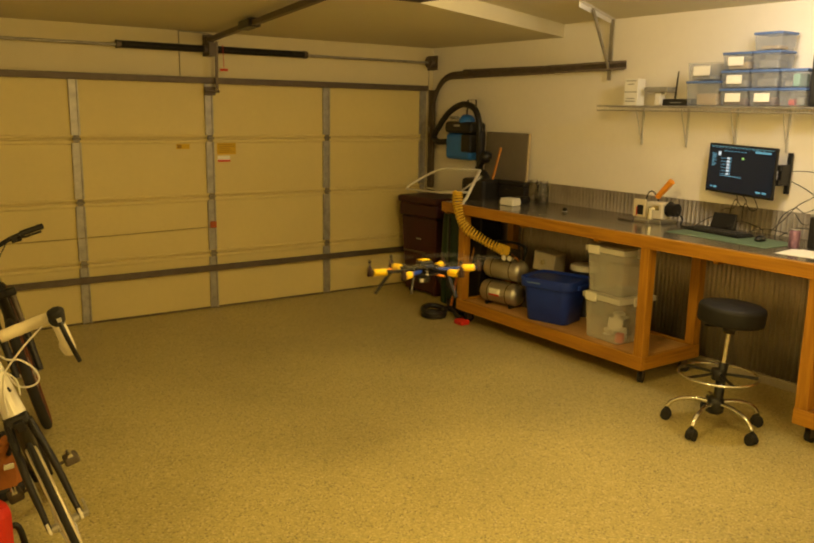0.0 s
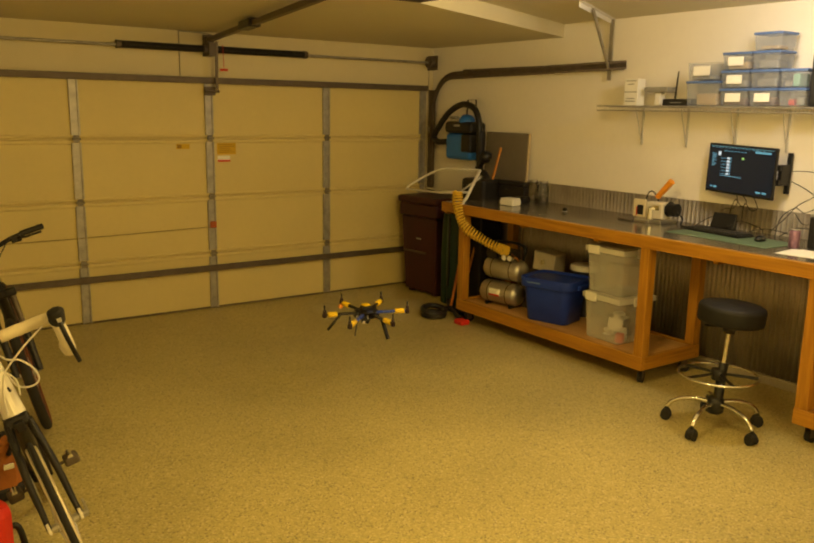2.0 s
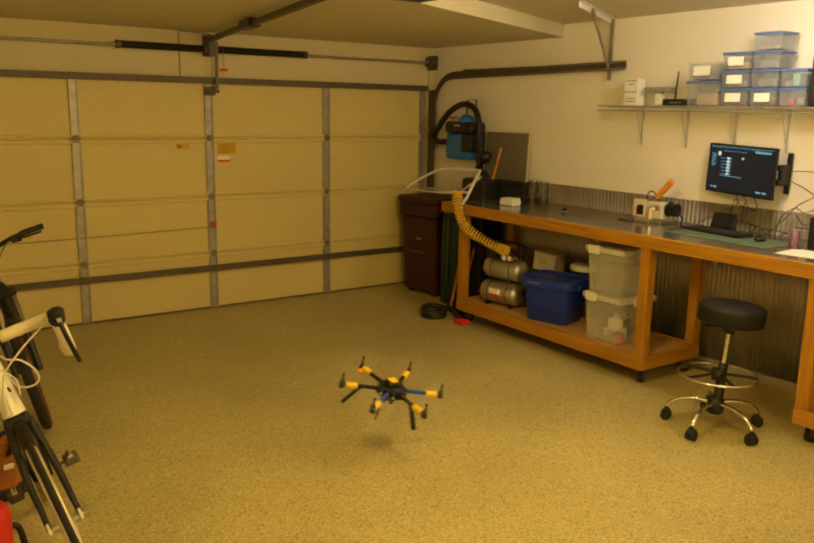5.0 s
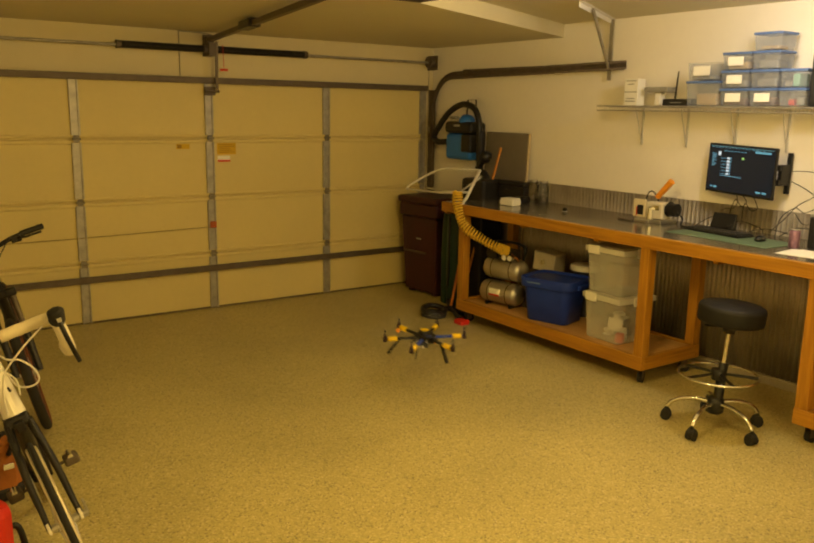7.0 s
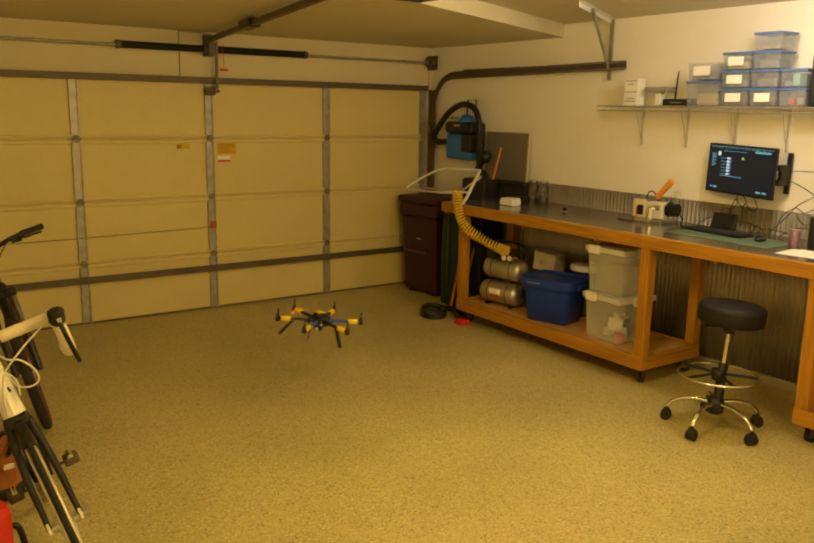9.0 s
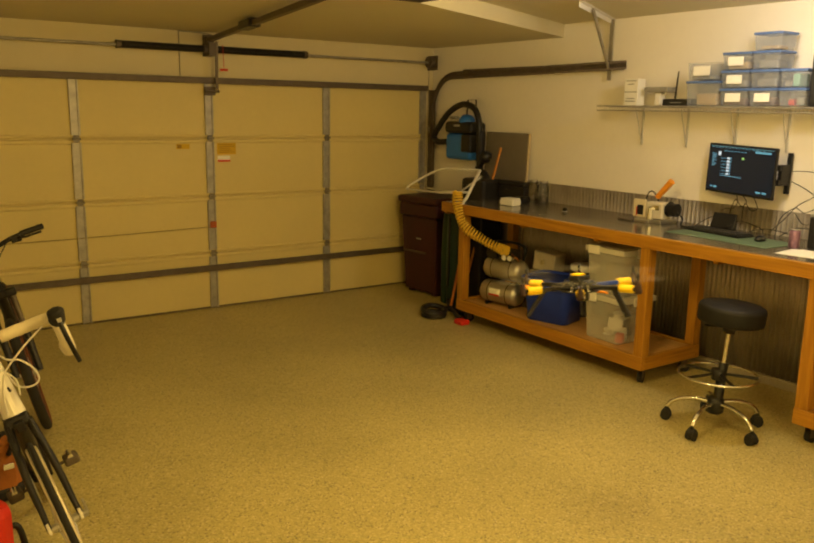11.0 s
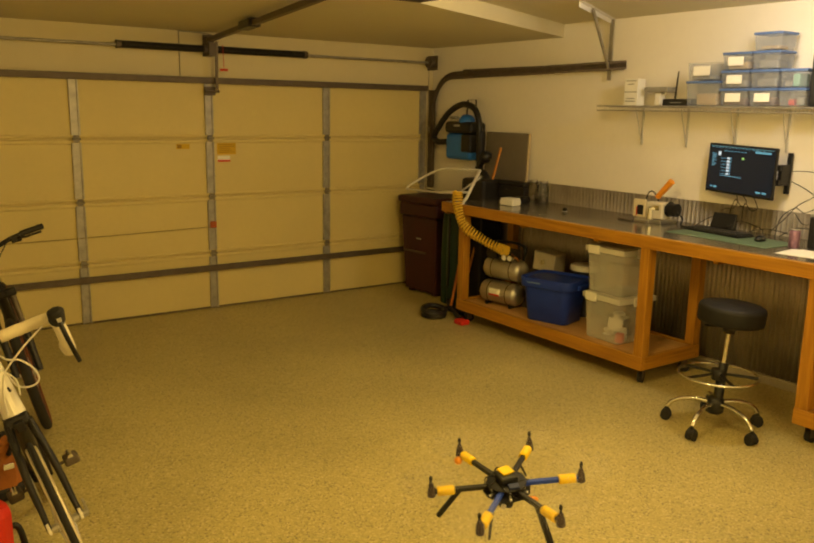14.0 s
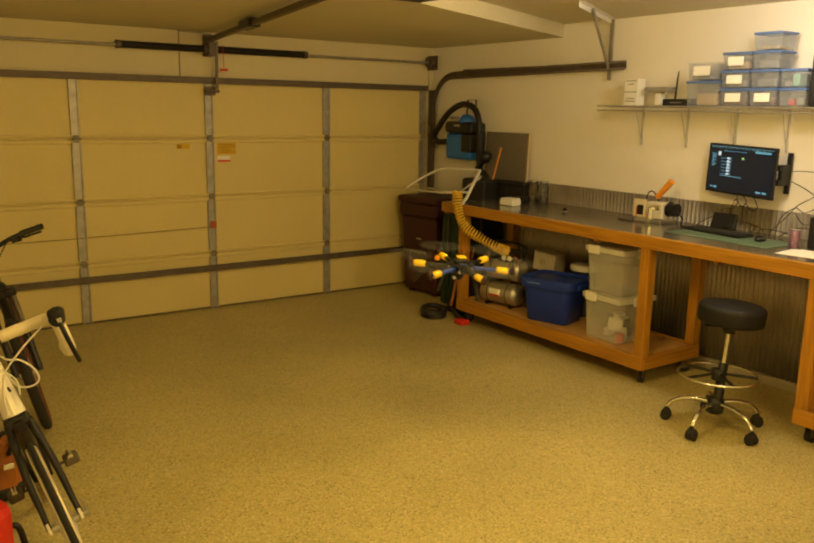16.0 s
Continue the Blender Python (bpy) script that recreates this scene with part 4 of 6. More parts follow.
        part("cable", tb(smooth_path(pts), 0.003, 6), M_BLACK, m, "hanging black cable")


monitor()


# ---------- wire shelf and its boxes ----------
ZSH = 1.945
SX = 2.25


def wire_shelf():
    s = thing("wire_shelf", pose(0, 0, ZSH), "white wire wall shelf on brackets", "shelf")
    ya, yb = -2.62, -4.9
    for x, z in ((SX, 0.0), (SX, -0.032), ((SX + XW) / 2, -0.003), (XW - 0.012, 0.0)):
        part("long_wire", rd((x, ya, z), (x, yb, z), 0.0042, seg=6), M_GALV, s)
    bm = B()
    k = int((ya - yb) / 0.026)
    for i in range(k + 1):
        y = ya - i * 0.026
        rod(bm, (SX, y, 0.0055), (XW - 0.012, y, 0.0055), 0.0021, seg=4)
        rod(bm, (SX - 0.002, y, 0.004), (SX - 0.002, y, -0.032), 0.0021, seg=4)
    tagged(part("cross_wires", bm, M_GALV, s), kind="stuff")
    for y in (-2.84, -3.265, -3.68, -4.075, -4.5):
        bm = B()
        box(bm, (XW - 0.012, y - 0.008, -0.30), (XW - 0.001, y + 0.008, -0.01), 0.002)
        rod(bm, (XW - 0.01, y, -0.285), (XW - 0.10, y, -0.02), 0.0045, seg=8)
        part("bracket", bm, mat("grey_bracket", (0.5, 0.49, 0.47), 0.5), s, "pale grey shelf bracket")


wire_shelf()
ZB = ZSH + 0.008


def shelf_box(y, z, w, h, label, lid=True, tag=True, fill=None, dx=0.0, lidcol=None):
    """A small clear storage box with its label card on the room side; w runs along the shelf."""
    t = thing("storage_box", pose(2.375 + dx, y, ZB + z), label, "storage box", "storage boxes on the shelf")
    sx = 0.195
    bm = B()
    g = 0.012
    taper_box(bm, (-sx / 2 + g, -w / 2 + g), (sx / 2 - g, w / 2 - g), 0.0, h - 0.012, g - 0.003, 0.008)
    top = [f for f in bm.faces if f.normal.z > 0.9 and f.calc_center_median().z > (h - 0.012) * 0.99]
    bmesh.ops.delete(bm, geom=top, context="FACES")
    b = part("body", bm, M_CLEAR, t)
    mod = b.modifiers.new("wall", "SOLIDIFY")
    mod.thickness, mod.offset = 0.0025, -1
    if lid:
        bm = B()
        box(bm, (-sx / 2, -w / 2, h - 0.018), (sx / 2, w / 2, h - 0.002), 0.004)
        part("lid", bm, lidcol or M_LID, t, "translucent blue lid")
    if tag:
        m = pose(0, 0, 0, 0, -math.degrees(math.atan2(g, h)) * 0.7, 0)
        part("label_card", bx((-sx / 2 - 0.0015, -w * 0.27, h * 0.24), (-sx / 2 + 0.0, w * 0.27, h * 0.72)), M_PAPER, t, "white label card")
    if fill:
        for k, (mt_, a, b_, hh) in enumerate(fill):
            part("contents", bx((-sx / 2 + 0.03, -w / 2 + w * a, 0.006), (sx / 2 - 0.04, -w / 2 + w * b_, h * hh), 0.012), mt_, t)
    return t


H1 = 0.118
M_WOODPIECE = mat("pale_parts", (0.62, 0.45, 0.22), 0.7, vary=0.2)
M_DARKP = mat("dark_parts", (0.22, 0.12, 0.09), 0.7, vary=0.3)
M_GREYP = mat("grey_parts", (0.30, 0.29, 0.26), 0.6, vary=0.3)
M_TEAL = mat("teal_plastic", (0.35, 0.70, 0.55), 0.5)
shelf_box(-3.555, 0.0, 0.27, 0.175, "clear storage box with a blue lid and pale parts", tag=False, fill=[(M_WOODPIECE, 0.12, 0.72, 0.5)])
shelf_box(-3.545, 0.178, 0.25, 0.135, "open clear storage box with a white label card", lid=False, fill=[(M_GREYP, 0.3, 0.9, 0.3)])
for k in range(3):
    shelf_box(-3.805, k * 0.121, 0.215, 0.12, "clear storage box with blue lid and label card",
              fill=[((M_DARKP, M_GREYP, M_WOODPIECE)[k], 0.15, 0.85, 0.45)])
for k in range(3):
    shelf_box(-4.022, k * 0.121, 0.205, 0.12, ("clear storage box with blue lid and label card" if k == 0 else "clear blue-lidded storage box holding grey parts"),
              tag=k == 0, fill=[((M_DARKP, M_GREYP, M_GREYP)[k], 0.15, 0.8, 0.5)])
shelf_box(-4.022, 0.363, 0.205, 0.118, "clear storage box with blue lid on top of the stack", tag=False, fill=[(M_WOODPIECE, 0.2, 0.8, 0.25)])
shelf_box(-4.226, 0.0, 0.19, 0.12, "clear blue-lidded storage box holding a red part", tag=False, fill=[(M_RED, 0.45, 0.7, 0.4), (M_GREYP, 0.1, 0.4, 0.5)])
shelf_box(-4.226, 0.121, 0.19, 0.12, "clear blue-lidded storage box holding a teal part", tag=False, fill=[(M_TEAL, 0.35, 0.6, 0.75), (M_GREYP, 0.65, 0.9, 0.4)])
sp = thing("speaker", pose(2.41, -4.395, ZB), "tall black speaker on the wire shelf", "speaker")
part("cabinet", bx((-0.1, -0.07, 0.0), (0.1, 0.07, 0.36), 0.006), M_BLACK, sp)
part("grille", bx((-0.106, -0.062, 0.02), (-0.1005, 0.062, 0.34), 0.004), M_RUBBER, sp)
ct = thing("white_carton", pose(2.40, -2.86, ZB), "white printed carton standing on the wire shelf", "box")
part("carton", bx((-0.045, -0.065, 0.0), (0.045, 0.065, 0.205), 0.003), M_PAPER, ct)
for z, w in ((0.185, 0.05), (0.16, 0.03), (0.10, 0.06), (0.05, 0.04), (0.03, 0.05)):
    part("print_line", bx((-0.0465, -w, z), (-0.0452, w, z + 0.007)), M_GREYP, ct)
rt = thing("router", pose(2.42, -3.09, ZB), "white network router with grey top plate", "router")
part("stand", bx((-0.03, -0.03, 0.0), (0.03, 0.03, 0.1), 0.01), M_WHITE, rt)
part("stand_leg", bx((-0.02, -0.1, 0.0), (0.02, -0.06, 0.06), 0.008, pose(0, 0, 0.01, 20, 0, 0)), M_WHITE, rt)
part("body", bx((-0.06, -0.11, 0.1), (0.06, 0.11, 0.14), 0.01), M_GREYP, rt)
rd2 = thing("wireless_router", pose(2.38, -3.32, ZB), "black wireless router with one upright antenna", "router")
part("body", bx((-0.07, -0.13, 0.0), (0.07, 0.12, 0.05), 0.01), M_BLACK, rd2)
part("antenna", rd((0.0, 0.06, 0.04), (0.0, 0.045, 0.25), 0.008, 0.005, 8), M_BLACK, rd2)
part("lights", bx((-0.0715, -0.05, 0.02), (-0.0702, 0.05, 0.026)), M_GREYP, rd2)


# ---------- shop vacuum on the wall ----------
def wall_vac():
    v = thing("shop_vacuum", pose(2.45, -0.66, 1.40), "blue and black wall-hung shop vacuum with hose", "vacuum")
    part("canister", bx((-0.10, -0.235, 0.0), (0.10, 0.17, 0.26), 0.035), M_VACBLUE, v, "blue canister")
    part("dark_panel", bx((-0.108, -0.245, 0.075), (0.09, -0.09, 0.262), 0.02), M_BLACK, v)
    part("head", bx((-0.11, -0.25, 0.262), (0.10, 0.18, 0.38), 0.035), M_BLACK, v)
    bm = B()
    bmesh.ops.create_uvsphere(bm, u_segments=20, v_segments=10, radius=1, matrix=Matrix.Translation((-0.02, -0.08, 0.385)) @ Matrix.Diagonal((0.08, 0.09, 0.07, 1)))
    for f in bm.faces:
        f.smooth = True
    part("filter_cap", bm, M_VACBLUE, v, "blue filter cap")
    part("badge", bx((-0.1115, -0.08, 0.33), (-0.1102, 0.02, 0.352), 0.001), M_GREYP, v, "grey name plate")
    # grey block, made large to stand in for pale sheens on the top
    part("grey_sheen_insert", bx((-0.09, 0.03, 0.401), (-0.03, 0.12, 0.43), 0.01), M_GREYP, v)
    # ribbed hose looping over the top and down the side
    path = smooth_path([(-0.06, 0.19, 0.17), (-0.10, 0.30, 0.17), (-0.10, 0.36, 0.22), (-0.10, 0.29, 0.31), (-0.09, 0.14, 0.46), (-0.08, -0.06, 0.548), (-0.08, -0.25, 0.52),
                        (-0.08, -0.335, 0.40), (-0.08, -0.36, 0.20), (-0.08, -0.365, 0.02), (-0.10, -0.42, -0.09), (-0.14, -0.51, -0.10), (-0.15, -0.58, -0.16), (-0.15, -0.575, -0.28), (-0.15, -0.52, -0.38)], 14)
    part("hose", tb(path, [0.029 + 0.003 * (i % 2) for i in range(len(path))], 10), M_BLACK, v, "black ribbed hose")
    part("wand", bx((-0.10, -0.40, 0.0), (-0.03, -0.325, 0.30), 0.02), M_BLACK, v)
    part("nozzle", lt([(0.0, -0.05), (0.04, -0.045), (0.058, 0.0), (0.045, 0.045), (0.0, 0.055)], 16, pose(-0.15, -0.545, 0.055, 25, 0, 0)), M_BLACK, v, "black round nozzle")
    part("nozzle_neck", rd((-0.14, -0.42, -0.06), (-0.15, -0.52, 0.03), 0.028), M_BLACK, v)
    part("hanger", tb([(0.0, -0.05, 0.40), (0.0, -0.06, 0.595), (0.0, -0.19, 0.595), (0.0, -0.20, 0.40)], 0.008), M_DGALV, v)
    part("wall_bracket", bx((0.1005, -0.1, 0.05), (0.1095, 0.1, 0.35), 0.002), M_DGALV, v)


wall_vac()
# grey board leaning against the wall behind the bench
bd = thing("grey_board", pose(2.50, -1.25, 0.0), "tall grey-brown board leaning on the wall", "board")
part("panel", bx((-0.009, -0.305, 0.0), (0.009, 0.305, 1.69), 0.003, pose(-0.035, 0, 0, 0, 2.2, 0)), M_BOARD, bd)
part("edge_strip", bx((-0.012, -0.318, 0.0), (0.012, -0.3055, 1.69), 0.002, pose(-0.035, 0, 0, 0, 2.2, 0)), mat("raw_edge", (0.55, 0.45, 0.28), 0.7), bd, "pale raw edge")
bd2 = thing("black_case", pose(2.32, -1.18, 0.0), "black case standing behind the waste bin", "case")
part("shell", bx((-0.15, -0.15, 0.0), (0.11, 0.17, 1.02), 0.02), M_BLACK, bd2)
part("lid", bx((-0.155, -0.153, 1.021), (0.115, 0.175, 1.25), 0.03), M_BLACK, bd2)
single("broom_handle", rd((0, 0, 0), (0.32, -0.16, 1.55), 0.0125, seg=10), mat("orange_pole", (0.50, 0.20, 0.03), 0.5), pose(2.06, -1.17, 0.0), "orange wooden pole leaning against the wall", "pole")


# ---------- waste bins ----------
def wheelie_bin(name, x, y, rot, sx, sy, h, material, label):
    b = thing(name, pose(x, y, 0, 0, 0, rot), label, "waste bin")
    bm = B()
    taper_box(bm, (-sx / 2 + 0.05, -sy / 2 + 0.05), (sx / 2 - 0.05, sy / 2 - 0.05), 0.03, h * 0.80, 0.04, 0.02)
    part("body", bm, material, b)
    bm = B()
    box(bm, (-sx / 2 - 0.005, -sy / 2 - 0.005, h * 0.80), (sx / 2 + 0.005, sy / 2 + 0.005, h * 0.93), 0.02)
    part("collar", bm, material, b)
    bm = B()
    box(bm, (-sx / 2 - 0.02, -sy / 2 - 0.02, h * 0.931), (sx / 2 + 0.02, sy / 2 + 0.02, h), 0.022)
    part("lid", bm, material, b)
    part("bar", rd((-sx / 2 - 0.03, -sy * 0.3, h * 0.45), (-sx / 2 - 0.03, sy * 0.3, h * 0.45), 0.012), M_DGALV, b)
    for s in (-1, 1):
        part("wheel", rd((sx / 2 - 0.08, s * (sy / 2 - 0.04) - 0.02, 0.1), (sx / 2 - 0.08, s * (sy / 2 - 0.04) + 0.02, 0.1), 0.1, seg=24), M_RUBBER, b)
        part("foot", bx((-sx / 2 + 0.08, s * (sy / 2 - 0.1) - 0.03, 0.0), (-sx / 2 + 0.16, s * (sy / 2 - 0.1) + 0.03, 0.04), 0.006), material, b)
    bm = B()
    box(bm, (-sx / 2 + 0.006, -0.05, h * 0.57), (-sx / 2 + 0.014, 0.02, h * 0.585), 0.001)
    part("print_mark", bm, M_GREYP, b)
    return b


wheelie_bin("waste_bin", 2.24, -0.50, 6, 0.50, 0.56, 1.02, M_BROWN, "dark maroon wheeled waste bin with lid")
gb = thing("folded_chair_bag", pose(2.02, -1.13, 0), "dark green folded camping chair bag standing upright", "bag")
part("bag", lt([(0.05, 0.0), (0.075, 0.02), (0.085, 0.5), (0.08, 0.90), (0.07, 0.925), (0.0, 0.93)], 20), M_GREEN, gb)
part("cap", bx((-0.095, -0.09, 0.9305), (0.085, 0.10, 0.985), 0.01), M_ORANGE, gb, "orange end cap")
part("bag_fold", lt([(0.05, 0.0), (0.07, 0.02), (0.075, 0.5), (0.06, 0.90), (0.0, 0.92)], 18, pose(0.03, 0.14, 0, 0, 0, 0)), M_GREEN, gb)
part("strap", tb(smooth_path([(-0.075, 0.0, 0.9), (-0.1, -0.03, 0.7), (-0.09, -0.02, 0.4), (-0.08, 0.0, 0.2)]), 0.01, 6), M_BLACK, gb)

# white bent-tube frame lying over the bin and the bench end
fr = thing("tube_frame", pose(1.9, -1.0, 1.03), "white bent-tube frame lying across bin and bench", "frame")
part("long_tube", tb([(-0.215, -0.62, 0.035), (-0.14, -0.60, 0.10), (0.07, -0.52, 0.33)], 0.015, 8), M_WHITE, fr)
part("loop", tb(smooth_path([(0.07, -0.52, 0.33), (0.06, -0.30, 0.32), (0.02, 0.02, 0.30), (-0.08, 0.34, 0.14), (-0.10, 0.40, 0.085)], 6), 0.011, 8), M_WHITE, fr)
part("cross_tube", tb([(-0.10, 0.40, 0.085), (0.0, -0.05, 0.085), (0.03, -0.40, 0.12)], 0.010, 8), M_WHITE, fr)
part("cross_tube", tb([(0.05, 0.25, 0.10), (0.1, -0.2, 0.10), (0.07, -0.52, 0.26)], 0.009, 8), M_WHITE, fr)
part("foot_cap", rd((-0.225, -0.625, 0.025), (-0.2, -0.615, 0.05), 0.019), M_WHITE, fr)
# broom, hose coil and red tool on the floor by the bin
hc = thing("hose_coil", pose(1.60, -1.37, 0.0), "black vacuum hose coiled on the floor", "hose")
ring = [(0.095 * math.cos(a) * (1 + 0.12 * k), 0.095 * math.sin(a), 0.027 + 0.04 * k + 0.02 * math.sin(a) * k) for k in range(2) for a in [2 * math.pi * i / 28 for i in range(28)]]
part("coil", tb(smooth_path(ring + [(0.17, 0.0, 0.06), (0.25, -0.1, 0.035), (0.29, -0.2, 0.027)], 2), 0.026, 8), M_BLACK, hc)
fs = thing("floor_brush", pose(1.66, -1.70, 0.0), "red-tipped floor tool with a leaning orange handle", "floor tool")
part("head", bx((-0.05, -0.07, 0.0), (0.05, 0.05, 0.045), 0.015), M_RED, fs, "red plastic head")
part("wand", tb([(0.03, 0.06, 0.03), (0.14, 0.32, 0.06), (0.2, 0.45, 0.10)], 0.024, 10), M_BLACK, fs)
part("handle", rd((0.14, 0.33, 0.08), (0.28, 0.36, 0.62), 0.013), mat("orange_wood", (0.5, 0.16, 0.03), 0.5), fs, "orange wooden handle")


# ---------- stool ----------
def stool():
    s = thing("drafting_stool", pose(1.476, -4.424, 0, 0, 0, 0), "black round drafting stool with chrome foot ring", "stool")
    upper = []
    upper.append(part("seat", lt([(0.0, 0.672), (0.177, 0.672), (0.189, 0.679), (0.193, 0.70), (0.194, 0.755), (0.190, 0.774), (0.174, 0.785), (0.0, 0.789)], 40), M_VINYL, s, "black vinyl cushion"))
    upper.append(part("seat_plate", bx((-0.09, -0.09, 0.655), (0.09, 0.09, 0.671), 0.004), M_DGALV, s))
    upper.append(part("lever", tb([(0.03, 0.0, 0.65), (-0.08, 0.06, 0.645), (-0.13, 0.08, 0.65)], 0.008), M_BLACK, s))
    upper.append(part("spring_cover", lt([(0.035, 0.61), (0.042, 0.655)], 18), M_BLACK, s))
    upper.append(part("gas_piston", rd((0, 0, 0.40), (0, 0, 0.63), 0.014, seg=16), M_CHROME, s, "chrome gas piston"))
    upper.append(part("column", lt([(0.028, 0.10), (0.03, 0.12), (0.027, 0.42), (0.0, 0.421)], 20), M_BLACK, s))
    # the worn seat post leans slightly
    for ob in upper:
        ob.matrix_local = Matrix.Rotation(math.radians(3.4), 4, Vector((0.64, 0.77, 0)))
    ring = part("foot_ring", tb([(0.23 * math.cos(2 * math.pi * i / 40), 0.23 * math.sin(2 * math.pi * i / 40), 0.345) for i in range(40)], 0.0085, 10, True), M_CHROME, s, "chrome foot ring")
    part("ring_collar", lt([(0.04, 0.315), (0.045, 0.32), (0.045, 0.375), (0.04, 0.38), (0.0, 0.38)], 20), M_BLACK, ring)
    for k in range(5):
        a = math.radians(72 * k + 20)
        part("ring_spoke", rd((0.04 * math.cos(a), 0.04 * math.sin(a), 0.352), (0.225 * math.cos(a), 0.225 * math.sin(a), 0.345), 0.009), M_BLACK, ring)
    part("hub", lt([(0.0, 0.10), (0.04, 0.10), (0.05, 0.115), (0.05, 0.19), (0.035, 0.205), (0.0, 0.206)], 20), M_BLACK, s)
    for k in range(5):
        a = math.radians(189 + 72 * k)
        d = Vector((math.cos(a), math.sin(a), 0))
        leg = part("star_leg", tb(smooth_path([d * 0.04 + Vector((0, 0, 0.165)), d * 0.13 + Vector((0, 0, 0.17)), d * 0.235 + Vector((0, 0, 0.14)), d * 0.285 + Vector((0, 0, 0.085))], 5),
                                 [0.0135] * 16, 10), M_CHROME, s, "curved chrome star leg")
        bm = B()
        n = Vector((-d.y, d.x, 0))
        c = d * 0.285 + Vector((0, 0, 0.031))
        for q in (-1, 1):
            rod(bm, c + n * (q * 0.006), c + n * (q * 0.026), 0.031, seg=18)
        rod(bm, c + Vector((0, 0, 0.0)), c + Vector((0, 0, 0.055)), 0.012)
        rod(bm, c + n * -0.02 + Vector((0, 0, 0.012)), c + n * 0.02 + Vector((0, 0, 0.012)), 0.03, seg=14)
        part("caster", bm, M_RUBBER, leg, "black twin-wheel caster")


stool()


# ---------- bicycles ----------
def wheel_parts(parent, c, R, tyre_r, rim_mat, tyre_mat, spokes=24, turn=0.0):
    """A wheel in the bicycle's own x-z plane, at hub c."""
    m = Matrix.Translation(c) @ pose(0, 0, 0, 0, 0, turn)
    w = part("wheel", tb([m @ Vector(((R - tyre_r) * math.cos(2 * math.pi * i / 48), 0, (R - tyre_r) * math.sin(2 * math.pi * i / 48))) for i in range(48)], tyre_r, 8, True), tyre_mat, parent, "rubber tyre")
    bm = B()
    for s in (-1, 1):
        tube(bm, [m @ Vector(((R - tyre_r * 2.2) * math.cos(2 * math.pi * i / 48), s * (0.012 if tyre_r < 0.02 else 0.01), (R - tyre_r * 2.3) * math.sin(2 * math.pi * i / 48))) for i in range(48)], 0.0095, 6, True)
    part("rim", bm, rim_mat, w)
    bm = B()
    for i in range(spokes):
        a = 2 * math.pi * i / spokes
        s = 0.03 if i % 2 else -0.03
        rod(bm, m @ Vector((0.02 * math.cos(a + 0.5), s, 0.02 * math.sin(a + 0.5))), m @ Vector(((R - tyre_r * 2.2) * math.cos(a), 0, (R - tyre_r * 2.2) * math.sin(a))), 0.0012, seg=4)
    tagged(part("spokes", bm, M_STEEL, w), kind="stuff")
    bm = B()
    rod(bm, m @ Vector((0, -0.05, 0)), m @ Vector((0, 0.05, 0)), 0.017, seg=14)
    rod(bm, m @ Vector((0, -0.066, 0)), m @ Vector((0, 0.066, 0)), 0.007, seg=8)
    part("hub", bm, M_STEEL, w)
    return w


